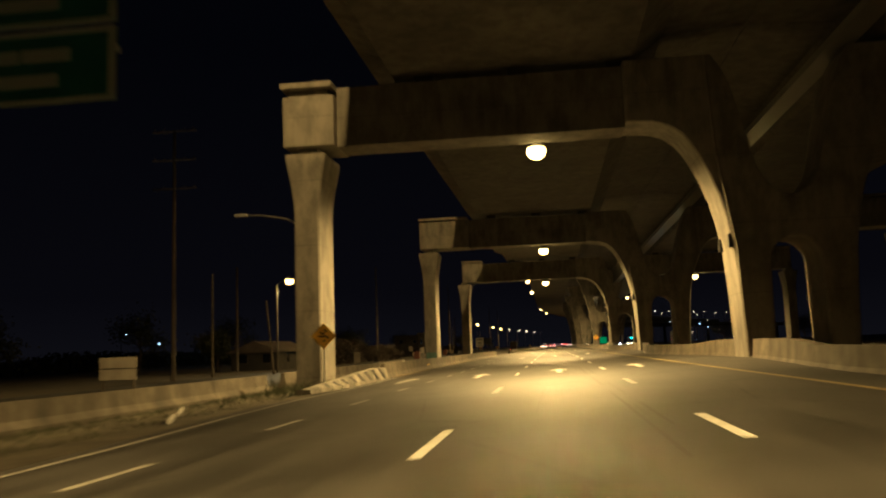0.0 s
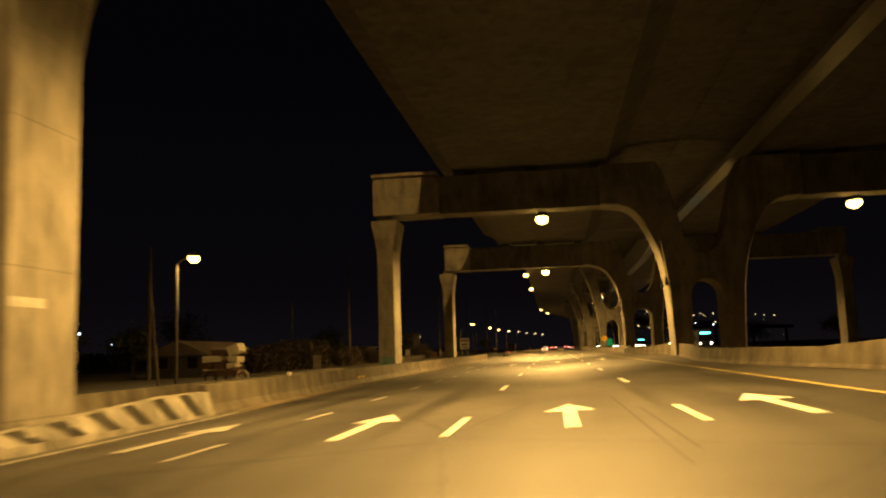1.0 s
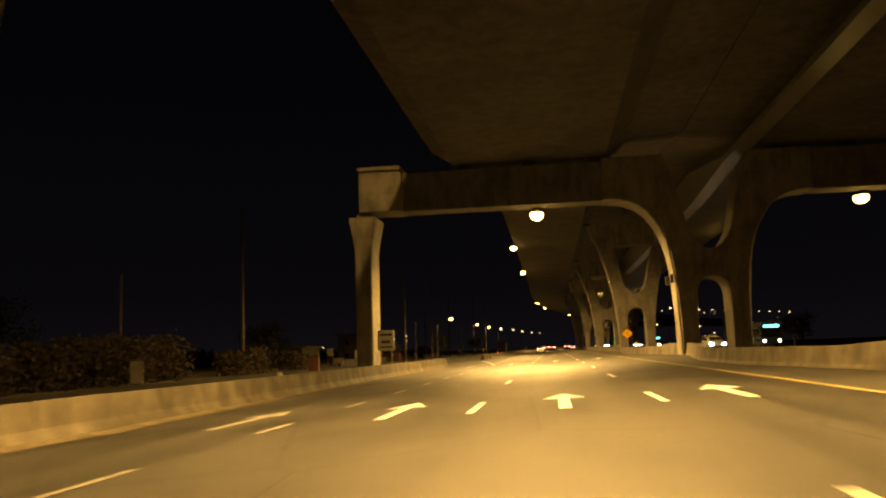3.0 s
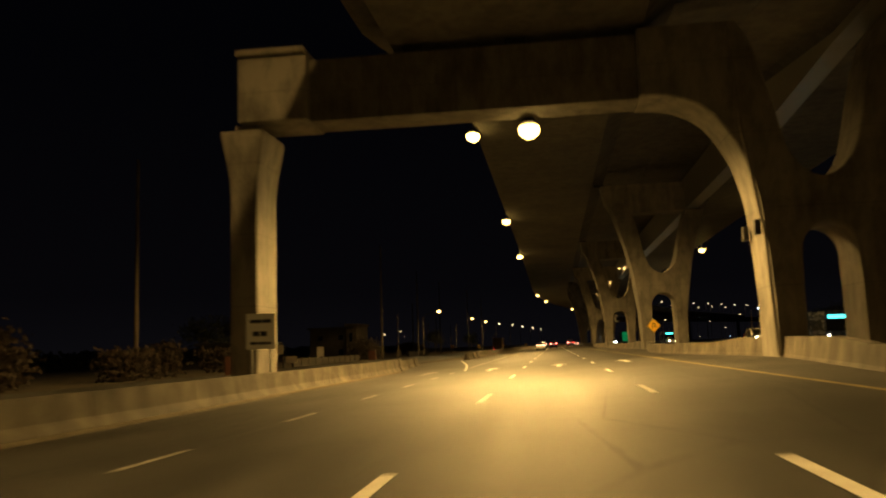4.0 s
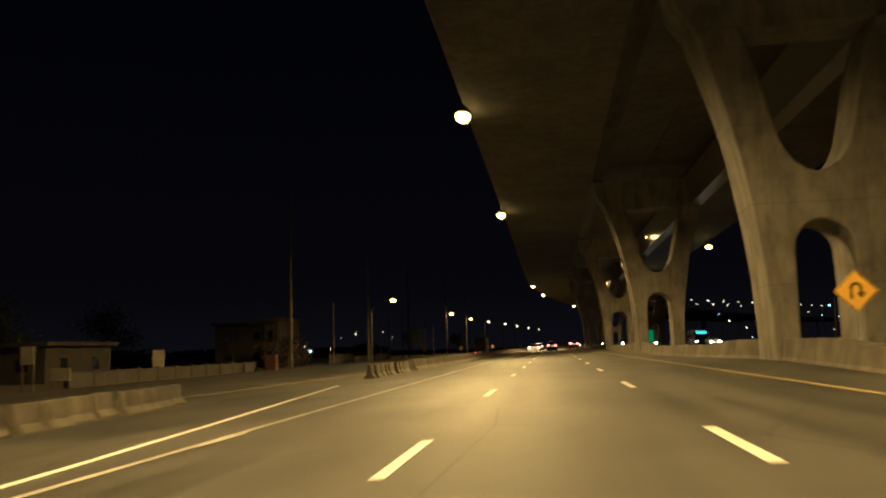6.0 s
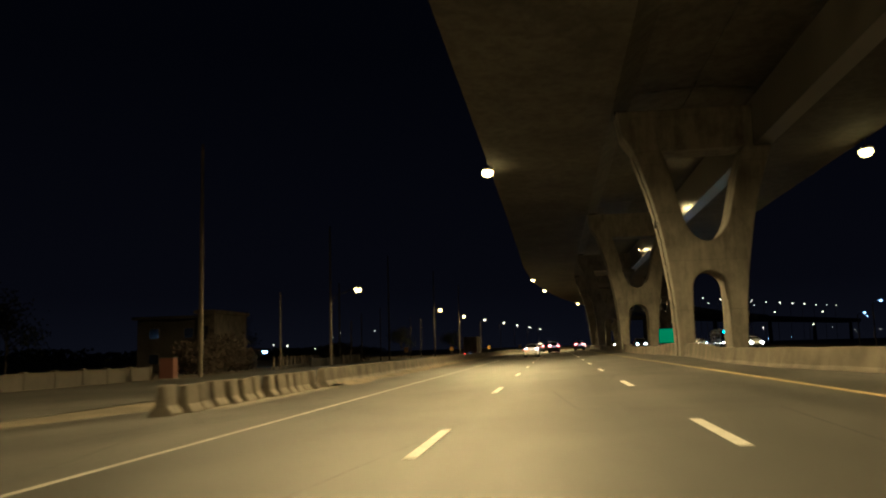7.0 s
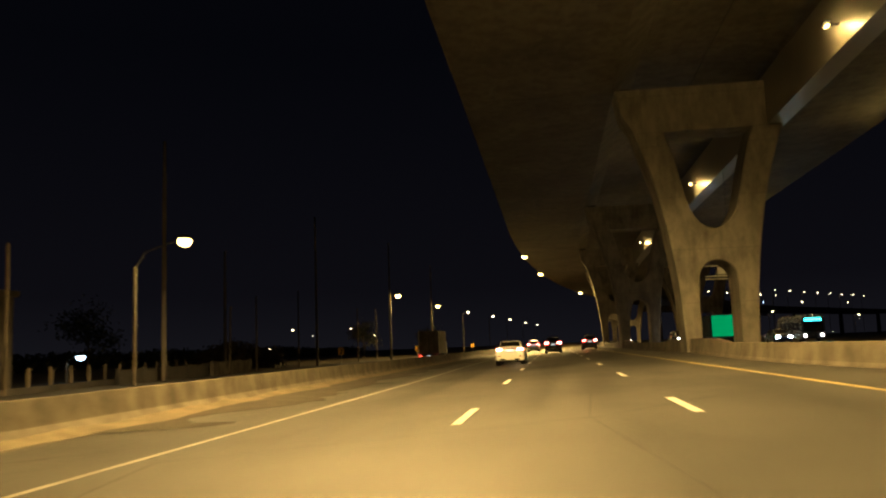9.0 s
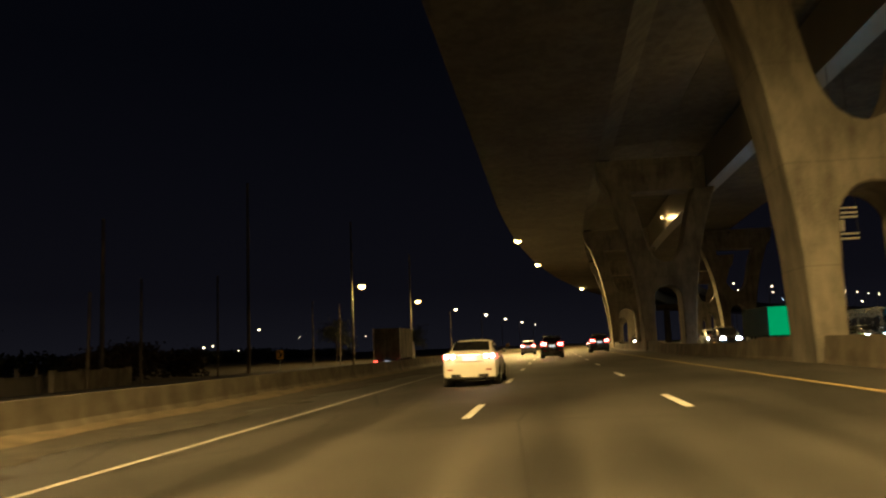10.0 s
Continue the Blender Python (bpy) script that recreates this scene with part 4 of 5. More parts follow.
        bmesh.ops.create_uvsphere(bm, u_segments=12, v_segments=8, radius=0.16 if lit == "head" else 0.11, matrix=Matrix.Translation((s * 0.60, yl - 0.08, 0.66 if spec is SEDAN else 0.82)) @ Matrix.Diagonal((1.3, 0.9, 0.8, 1)))
        part("headlamp", bm, head if lit == "head" else CAR_GLASS, c, "", True)
    zt = spec["tail"]
    part("number_plate", box(-0.22, -0.02, zt[2] - 0.06, 0.22, 0.02, zt[2] + 0.08, 0.006), PLATE_LIT if lit == "tail" else WHITE_SHEET, c, "lit pale number plate with no legible marks")
    part("trim_bar", box(-0.36, -0.012, zt[2] + 0.095, 0.36, 0.03, zt[2] + 0.13, 0.006), CHROME, c)
    part("bumper", loft([[(-0.80, 0.05, z), (-0.62, -0.055, z), (0, -0.09, z), (0.62, -0.055, z), (0.80, 0.05, z), (0.80, 0.3, z), (-0.80, 0.3, z)] for z in (spec["body"][0][2] - 0.10, spec["body"][0][2] + 0.02, spec["body"][0][2] + 0.20, spec["body"][0][2] + 0.26)]), paint, c, "", True)
    zb0 = spec["body"][0][2]
    part("bumper_insert", box(-0.58, -0.075, zb0 - 0.11, 0.58, 0.05, zb0 - 0.01, 0.02), PLASTIC, c, "dark lower bumper insert")
    for s in (-1, 1):
        part("bumper_reflector", box(s * 0.60 - 0.09, -0.062, zb0 + 0.10, s * 0.60 + 0.09, 0.0, zb0 + 0.14, 0.008), plain_red, c)
        for y in (spec["sides"][0][0] - 0.06, spec["sides"][1][0] - 0.03, spec["sides"][1][1] + 0.12):
            w, z0, z1 = sample(spec["body"], y)[1:]
            part("door_seam", box(s * (w + 0.001) - 0.006, y, z0 + 0.16, s * (w + 0.001) + 0.006, y + 0.012, z1 - 0.12), BLACK_SHEET, c)
    part("boot_seam", box(-zt[0] + 0.06, -0.022, zt[2] - 0.10, zt[0] - 0.06, 0.03, zt[2] - 0.085), BLACK_SHEET, c)
    part("aerial", loft([[(0.02, spec["rear_glass"][1] + 0.25 + d, z), (-0.02, spec["rear_glass"][1] + 0.25 + d, z), (0.0, spec["rear_glass"][1] + 0.43, z)] for z, d in ((max(r[3] for r in spec["cabin"]) - 0.03, 0.0), (max(r[3] for r in spec["cabin"]) + 0.07, 0.13))]), PLASTIC, c)
    part("exhaust", tube((0.45, -0.06, 0.24), (0.45, 0.4, 0.26), 0.035), DARK_METAL, c)
    part("underbody", box(-0.72, 0.25, 0.17, 0.72, spec["body"][-1][0] - 0.3, 0.32, 0.03), PLASTIC, c)
    return c


plain_red = plain_mat("red_plastic_lens", (0.3, 0.02, 0.015), 0.25)


def on(x, y):
    return (x, y, zr(x))


car("pearl white four-door sedan with lit round tail lamps on the road", SEDAN, WHITE_CAR, on(-2.62, 255.8))
car("black sport utility vehicle with lit tail lamps in the lane", SUV, BLACK_CAR, on(-0.1, 296.3))
car("silver hatchback with lit tail lamps far along the road", SUV, SILVER_CAR, on(-3.1, 333.6))
car("dark blue sport utility vehicle with roof rails, tail lamps lit", SUV, BLUE_CAR, on(4.4, 309.8))
car("silver sedan with lit tail lamps far ahead on the road", SEDAN, SILVER_CAR, (8.6, 420.0, zr(1.6)))
for x, y, spec, paint, h in ((16.2, 156.0, SEDAN, SILVER_CAR, HEAD), (19.6, 176.0, SUV, BLACK_CAR, HEAD_WARM), (15.8, 318.0, SUV, SILVER_CAR, HEAD), (13.9, 302.0, SUV, BLACK_CAR, HEAD), (21.4, 322.0, SEDAN, WHITE_CAR, HEAD), (22.5, 296.0, SEDAN, BLUE_CAR, HEAD), (14.6, 380.0, SUV, BLACK_CAR, HEAD_WARM), (24.0, 268.0, SEDAN, SILVER_CAR, HEAD_WARM)):
    car("oncoming car with bright headlamps behind the median wall", spec, paint, (x, y, 0.22), 180, "head", "oncoming cars", h)


def truck(place):
    t = thing("box_truck", "grimy box truck with lit tail lamps on the slip road", "truck", place)
    part("cargo_box", box(-1.2, 0.0, 1.0, 1.2, 6.2, 3.6, 0.04), WEATHERED_PLASTER, t, "grimy cargo box")
    for x in (-1.16, 1.12):
        part("corner_post", box(x, -0.03, 0.98, x + 0.06, 0.04, 3.62), GALVANISED, t)
    part("door_seam", box(-0.015, -0.02, 1.05, 0.015, 0.0, 3.55), DARK_METAL, t)
    part("chassis", box(-0.9, 0.1, 0.62, 0.9, 7.6, 1.0, 0.02), DARK_METAL, t)
    part("cab", loft([[(-1.1, y, 0.6), (1.1, y, 0.6), (1.1, y, zt - 0.1), (1.0, y, zt), (-1.0, y, zt), (-1.1, y, zt - 0.1)] for y, zt in ((6.35, 2.5), (7.5, 2.5), (8.0, 1.9), (8.1, 1.0))]), WHITE_CAR, t)
    part("rear_bumper", box(-1.1, -0.1, 0.5, 1.1, 0.02, 0.66, 0.02), DARK_METAL, t)
    for s in (-1, 1):
        part("tail_lamp", box(s * 0.95 - 0.16, -0.13, 0.68, s * 0.95 + 0.16, -0.06, 0.84, 0.02), TAIL, t, "lit red lamp")
        for y in (1.3, 7.0):
            wheel(t, s * 0.98, y, 0.46)
    part("number_plate", box(-0.2, -0.14, 0.7, 0.2, -0.1, 0.84), PLATE_LIT, t, "lit pale number plate with no legible marks")
    return t


truck((-14.2, 300.0, -0.62))


def bus(place):
    b = thing("bus", "dark oncoming bus with a glowing teal destination panel", "bus", place, 180)
    part("body", loft([[(-1.25, y, 0.45), (1.25, y, 0.45), (1.25, y, 2.5), (1.15, y, zt), (-1.15, y, zt), (-1.25, y, 2.5)] for y, zt in ((0, 3.0), (0.3, 3.15), (9.6, 3.15), (10.0, 2.9))]), BLUE_CAR, b, "", True)
    part("windscreen", box(-1.1, 9.97, 1.25, 1.1, 10.03, 2.35, 0.02), CAR_GLASS, b, "large dark windscreen")
    part("destination_panel", box(-0.9, 9.98, 2.45, 0.9, 10.04, 2.75, 0.02), glow_mat("teal_panel", (0.1, 0.9, 0.85), 3.0), b, "glowing teal panel with no legible words")
    for s in (-1, 1):
        part("headlamp", tube((s * 0.9, 9.98, 0.8), (s * 0.9, 10.06, 0.8), 0.13, None, 14), HEAD_WARM, b)
        for k in range(5):
            part("side_window", box(s * 1.255 - 0.01, 0.8 + 1.75 * k, 1.4, s * 1.255 + 0.01, 2.3 + 1.75 * k, 2.3, 0.005), CAR_GLASS, b)
        for y in (2.2, 8.0):
            wheel(b, s * 1.05, y, 0.48)
    return b


# an oncoming green truck as a plain box; its front glows in place of light
def trailer(place):
    t = thing("green_truck", "oncoming green truck reduced to a box, its front made to glow", "trailer", place, 180)
    part("container", box(-1.22, 0.0, 0.95, 1.22, 8.6, 3.28, 0.05), GREEN_STEEL, t, "dark green steel box of the truck")
    for k in range(16):
        part("rib", box(1.21, 0.3 + 0.52 * k, 1.05, 1.25, 0.5 + 0.52 * k, 3.18, 0.01), GREEN_STEEL, t)
    part("glowing_front", box(-1.16, 8.60, 1.0, 1.16, 8.66, 3.22, 0.02), glow_mat("glowing_green_front", (0.01, 0.42, 0.13), 0.20), t, "green truck front, its brightness given as glow")
    part("chassis", box(-0.9, 0.2, 0.6, 0.9, 8.5, 0.95, 0.02), DARK_METAL, t)
    for k in (-1, 1):
        for y in (1.6, 2.9, 7.4):
            wheel(t, k * 1.0, y, 0.5)
    return t


trailer((17.9, 305.8, 0.15))
bus((29.0, 314.0, 0.1))
bus((26.5, 182.0, 0.2))


# ---- signs and posts ----
def text_bars(parent, x0, x1, z, h, y, material, words):
    """Illegible writing as plain bars."""
    total = sum(words) + 0.12 * (len(words) - 1)
    x = x0
    for w in words:
        wide = (x1 - x0) * w / total
        part("lettering_bar", box(x, y - 0.006, z, x + wide, y, z + h), material, parent)
        x += wide + (x1 - x0) * 0.12 / total


gantry = thing("overhead_sign", "green motorway sign with pale border and illegible lettering on a gantry", "road sign")
part("mast", tube((-17.8, 17.0, -0.7), (-17.8, 17.0, 11.2), 0.22, 0.18, 14), GALVANISED, gantry)
for z in (8.3, 10.4):
    part("boom", tube((-18.1, 17.1, z), (-9.6, 17.1, z), 0.11), GALVANISED, gantry)
for z0, z1 in ((7.0, 8.75), (8.85, 10.9)):
    panel = part("sign_panel", box(-16.8, 16.84, z0, -9.5, 16.9, z1, 0.01), GREEN_SIGN, gantry, "dark green reflective panel")
    for a, b, c, d in ((-16.8, -9.5, z0, z0 + 0.13), (-16.8, -9.5, z1 - 0.13, z1), (-16.8, -16.62, z0 + 0.13, z1 - 0.13), (-9.68, -9.5, z0 + 0.13, z1 - 0.13)):
        part("border", box(a, 16.832, c, b, 16.84, d), DULL_SHEET, panel)
    text_bars(panel, -16.2, -10.6, z0 + 1.0, 0.32, 16.838, DULL_SHEET, (3, 4, 2))
    text_bars(panel, -16.2, -10.9, z0 + 0.4, 0.32, 16.838, DULL_SHEET, (2, 3, 3))


def diamond(label, x, y, z, size, strokes, ground):
    """A diamond warning sign on a post; strokes are bent tubes of print, in units of the sign."""
    s = thing("warning_sign", label, "road sign")
    part("post", tube((x, y + 0.05, ground), (x, y + 0.05, z + size * 0.3), 0.035), GALVANISED, s)
    k = size / 2 * 1.414
    plate = part("sign_plate", prism([(x, z - k), (x + k, z), (x, z + k), (x - k, z)], y - 0.012, y, 0.004), AMBER_SHEET, s, "amber reflective plate")
    j = k * 0.93
    bm = bmesh.new()
    ring = [(x, z - j), (x + j, z), (x, z + j), (x - j, z)]
    for (xa, za), (xb, zb) in zip(ring, ring[1:] + ring[:1]):
        add_tube(bm, (xa, y - 0.013, za), (xb, y - 0.013, zb), 0.012, None, 4)
    part("border", bm, BLACK_SHEET, plate)
    for pts in strokes:
        bm = bmesh.new()
        add_path(bm, [(x + a * size, y - 0.012, z + b * size) for a, b in pts], size * 0.045, 6)
        part("symbol", bm, BLACK_SHEET, plate)
    return s


diamond("amber diamond warning sign with black merging arrows before the column", -9.72, 34.4, 1.85, 0.80, [[(-0.28, 0.0), (-0.05, -0.02), (0.12, 0.02), (0.3, -0.12)], [(-0.18, 0.22), (-0.05, 0.1), (0.08, 0.2)], [(0.05, 0.34), (0.2, 0.22)], [(-0.05, -0.28), (0.08, -0.22)]], -0.5)
diamond("amber diamond sign with a black turn-back arrow beside the pier", 8.35, 161.0, 2.33, 0.84, [[(-0.15, -0.26), (-0.15, 0.12), (-0.10, 0.21), (0.0, 0.25), (0.10, 0.21), (0.15, 0.12), (0.15, -0.08)], [(0.05, -0.06), (0.15, -0.19), (0.25, -0.06)]], 0.06)

white = thing("notice_sign", "white rectangular notice with illegible dark lettering on two posts", "road sign")
part("sign_plate", box(-11.05, 119.68, 1.25, -9.95, 119.7, 2.55, 0.01), WHITE_SHEET, white)
text_bars(white, -10.9, -10.1, 2.2, 0.13, 119.676, BLACK_SHEET, (3, 2))
text_bars(white, -10.8, -10.25, 1.72, 0.18, 119.676, BLACK_SHEET, (1, 1))
text_bars(white, -10.9, -10.1, 1.42, 0.1, 119.676, BLACK_SHEET, (2, 2, 1))
for x in (-10.85, -10.15):
    part("post", tube((x, 119.73, -0.5), (x, 119.73, 2.5), 0.035), GALVANISED, white)


def chevron(x, y, z):
    s = thing("chevron_sign", "amber board with a black chevron on a post", "road sign", group="chevron signs")
    part("post", tube((x, y + 0.04, -0.9), (x, y + 0.04, z + 0.4), 0.035), GALVANISED, s)
    plate = part("sign_plate", box(x - 0.38, y - 0.012, z - 0.45, x + 0.38, y, z + 0.45, 0.006), AMBER_SHEET, s)
    part("chevron", prism([(x - 0.22, z - 0.34), (x - 0.02, z - 0.34), (x + 0.26, z), (x - 0.02, z + 0.34), (x - 0.22, z + 0.34), (x + 0.06, z)], y - 0.018, y - 0.012), BLACK_SHEET, plate)
    return s


for x, y, z in ((-27.0, 309.6, 1.05), (-23.0, 345.0, 1.0), (-19.0, 400.0, 1.2), (-12.5, 250.0 + 210, 1.2)):
    chevron(x, y, z)

billboard = thing("notice_board", "pale faded two-row notice board beside the service road", "notice board")
for z in (0.0, 0.68):
    part("board", box(-26.2, 45.0, z, -23.9, 45.06, z + 0.62, 0.01), PLASTER, billboard)
for x in (-26.0, -24.1):
    part("post", box(x - 0.05, 45.07, -0.85, x + 0.05, 45.15, 1.3), WOOD_POLE, billboard)

back = thing("sign_frame", "pale slatted sign frame hanging from the girder behind the pier", "road sign")
for z0, z1 in ((5.30, 5.38), (5.52, 5.60), (6.28, 6.36), (6.48, 6.56), (6.70, 6.78)):
    part("rail", box(11.3, 268.98, z0, 13.9, 269.04, z1, 0.01), WHITE_SHEET, back)
part("sign_panel", box(12.2, 268.97, 5.68, 13.3, 269.0, 6.20, 0.01), WHITE_SHEET, back, "pale blank panel")
for x in (13.15, 13.86):
    part("hanger", box(x - 0.012, 269.04, 5.28, x + 0.012, 269.065, 13.4), DARK_METAL, back)


def utility_pole(x, y, top, arms, ground=-0.9, lean=0.0):
    p = thing("utility_pole", "tall weathered utility pole with cross arms" if arms else "slender weathered pole without a lamp", "utility pole", group="utility poles" if arms else "bare poles")
    part("shaft", tube((x, y, ground), (x + lean, y, top), 0.19 if top > 10 else 0.11, 0.11 if top > 10 else 0.08, 12), WOOD_POLE, p, "", True)
    for z in arms:
        part("cross_arm", box(x - 1.9, y - 0.06, z - 0.07, x + 1.9, y + 0.06, z + 0.07, 0.01), GALVANISED, p)
        for dx in (-1.7, -0.9, 0.9, 1.7):
            part("insulator", tube((x + dx, y, z + 0.07), (x + dx, y, z + 0.3), 0.05, 0.03, 8), PLASTER, p)
    return p


utility_pole(-30.2, 62.8, 19.9, (19.85, 17.4, 15.0))
for x, y, top in ((-32.7, 152.2, 17.0), (-27.8, 223.1, 18.2), (-28.7, 264.7, 17.5), (-30.0, 309.0, 18.5), (-34.0, 289.0, 12.0)):
    utility_pole(x, y, top, ())
for x, y, top, lean in ((-25.2, 72.5, 6.1, -0.7), (-30.0, 248.7, 7.8, 0.0), (-30.0, 280.4, 5.6, 0.1), (-30.0, 287.4, 7.0, 0.0), (-30.0, 301.4, 8.4, 0.0), (-30.0, 331.2, 7.6, 0.0), (-30.0, 344.7, 7.9, 0.0), (-28.5, 66.5, 8.2, 0.0), (-38.0, 96.0, 12.0, 0.0), (-36.0, 133.0, 8.5, 0.0)):
    utility_pole(x, y, top, (), lean=lean)


def street_lamp(x, y, z, glow, watts, reach=1.3, mast=0.0, size=1.3):
    s = thing("street_lamp", "street lamp on a tall steel pole beside the service road", "street lamp", group="roadside lamps")
    px = x - reach
    top = mast or z - 0.4
    part("pole", tube((px, y, -0.9), (px, y, top), 0.17 if mast > 10 else 0.12, 0.10, 12), WOOD_POLE, s, "", True)
    foot = min(top, z) - 0.1
    bm = bmesh.new()
    add_path(bm, [(px, y, foot), (px + 0.2 * reach, y, foot + 0.6 * (z - foot)), (x - 0.2, y, z + 0.18), (x, y, z + 0.16)], 0.045)
    part("arm", bm, DARK_METAL, s, "", True)
    luminaire(s, x, y, z, glow, 1.55 if watts else size)
    if watts:
        lamp_light("roadside_light", (x, y, z - 0.35), watts, WARM)
    return s


for x, y, z, w in ((-25.7, 78.7, 8.45, 1000), (-22.83, 255.6, 8.4, 800), (-23.5, 331.2, 9.25, 700), (-22.8, 370.4, 9.3, 700), (-20.8, 410.0, 9.5, 0), (-18.0, 458.0, 9.9, 0), (-15.5, 510.0, 10.2, 0), (-12.0, 570.0, 10.5, 0), (-8.0, 640.0, 11.0, 0)):
    street_lamp(x, y, z, ROADSIDE_BOWL if w else FAR_BOWL, w, 3.3 if 200 < y < 300 else 1.3, 0.0 if y < 200 or not w else 6.9 if y < 300 else 17.5)
unlit = thing("street_lamp", "unlit street lamp on an arm fixed to the first column", "street lamp")
part("bracket", box(-12.35, 39.2, 7.25, -12.12, 39.6, 7.95, 0.03), DARK_METAL, unlit)
bm = bmesh.new()
add_path(bm, [(-12.2, 39.4, 7.5), (-13.2, 40.2, 8.05), (-15.2, 41.9, 8.62), (-16.4, 43.0, 8.85)], 0.05)
part("arm", bm, GALVANISED, unlit, "", True)
part("lamp_head", box(-17.1, 42.85, 8.78, -16.35, 43.15, 8.94, 0.05), GALVANISED, unlit, "grey lamp head")

# a flyover crossing beyond the oncoming carriageway, lamps along both its edges
flyover = thing("flyover", "concrete flyover coloured dark as if unlit, lamps climbing away beyond the oncoming lanes", "flyover")
FLY = [(36 + 12.0 * i, 495 + 16.5 * i) for i in range(13)]
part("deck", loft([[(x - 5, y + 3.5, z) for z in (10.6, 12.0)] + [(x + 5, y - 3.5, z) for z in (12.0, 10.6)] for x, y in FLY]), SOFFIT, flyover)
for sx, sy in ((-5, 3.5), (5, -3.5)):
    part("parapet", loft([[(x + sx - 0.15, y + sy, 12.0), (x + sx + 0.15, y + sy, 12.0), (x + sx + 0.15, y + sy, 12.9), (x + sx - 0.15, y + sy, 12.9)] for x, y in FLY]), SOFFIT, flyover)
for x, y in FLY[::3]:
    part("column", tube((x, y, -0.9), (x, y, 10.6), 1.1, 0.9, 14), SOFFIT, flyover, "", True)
for i in range(12):
    x, y = 55.9 + 10.2 * i, 523.8 + 14.0 * i
    street_lamp(x, y, 20.5, FAR_BOWL, 0, size=1.0)
for i in range(5):
    street_lamp(63.5 + 10.2 * i, 552.0 + 14.0 * i, 19.6, FAR_BOWL, 0, size=0.9)
for x, y, z in ((46.5, 486.0, 11.3), (53.0, 492.0, 10.6), (76.0, 505.0, 9.2), (92.0, 470.0, 6.4)):
    street_lamp(x, y, z, FAR_BOWL, 0, size=1.0)
for x, y, z in ((-112.0, 205.0, 8.0), (-96.0, 192.0, 5.0), (-80.0, 186.0, 4.2), (-76.0, 184.0, 3.2), (-46.0, 218.0, 2.7), (-41.0, 274.0, 1.4), (52.0, 300.0, 7.0), (60.0, 330.0, 6.0), (38.0, 250.0, 6.5)):
    street_lamp(x, y, z, COOL_BOWL, 0, size=1.3 if x < 0 else 0.7)


# ---- beside the road ----
def house(label, x, y, w, d, h, roof, ground=-0.9):
    """A plastered house: walls with thickness, window openings with panes, a door, a pitched or flat roof."""
    b = thing("house", label, "house")
    part("wall", box(x - w / 2, y - d / 2, ground, x + w / 2, y + d / 2, ground + h, 0.02), HOUSE_WALL, b)
    if roof == "flat":
        part("roof", box(x - w / 2 - 0.5, y - d / 2 - 0.5, ground + h, x + w / 2 + 0.5, y + d / 2 + 0.5, ground + h + 0.35, 0.03), HOUSE_WALL, b)
    else:
        part("roof", prism([(x - w / 2 - 0.6, ground + h - 0.1), (x + w / 2 + 0.6, ground + h - 0.1), (x, ground + h + w * 0.22)], y - d / 2 - 0.5, y + d / 2 + 0.5), ROOF_SHEET, b, "rusty corrugated pitched roof")
    for storey in range(max(1, int(h / 3))):
        for k in range(2):
            wx, wz = x - w * 0.25 + k * w * 0.5, ground + 1.1 + 3.0 * storey
            f = part("window", box(wx - 0.65, y - d / 2 - 0.06, wz - 0.07, wx + 0.65, y - d / 2 + 0.02, wz + 1.17), WOOD_POLE, b)
            part("pane", box(wx - 0.55, y - d / 2 - 0.075, wz, wx + 0.55, y - d / 2 - 0.06, wz + 1.1), CAR_GLASS, f)
            wy = y - d * 0.25 + k * d * 0.5
            f = part("window", box(x + w / 2 - 0.02, wy - 0.65, wz - 0.07, x + w / 2 + 0.06, wy + 0.65, wz + 1.17), WOOD_POLE, b)
            part("pane", box(x + w / 2 + 0.06, wy - 0.55, wz, x + w / 2 + 0.075, wy + 0.55, wz + 1.1), CAR_GLASS, f)
    return b


villa = house("stained two-storey house with a bay coloured pale as if lit and a flat roof", -44.6, 257.5, 8.6, 10.0, 6.3, "flat")
# paler plaster puts the light on this part of the house into its colour
part("lit_bay", box(-41.3, 252.2, -0.9, -39.2, 262.3, 5.9, 0.03), WEATHERED_PLASTER, villa, "plastered bay coloured paler for the lit part of the wall")
part("bay_roof", box(-41.6, 251.8, 5.9, -38.9, 262.6, 6.35, 0.03), WEATHERED_PLASTER, villa)
bay = part("bay_window", box(-40.75, 252.14, 2.7, -39.85, 252.24, 4.6, 0.02), WOOD_POLE, villa)
part("pane", box(-40.65, 252.11, 2.8, -39.95, 252.13, 4.5), CAR_GLASS, bay)
house("low dark shed with a rusty corrugated pitched roof", -38.0, 109.0, 6.4, 14.0, 2.5, "pitched")
house("low plaster outbuilding behind the boundary wall", -45.0, 205.0, 8.0, 10.0, 3.2, "flat")

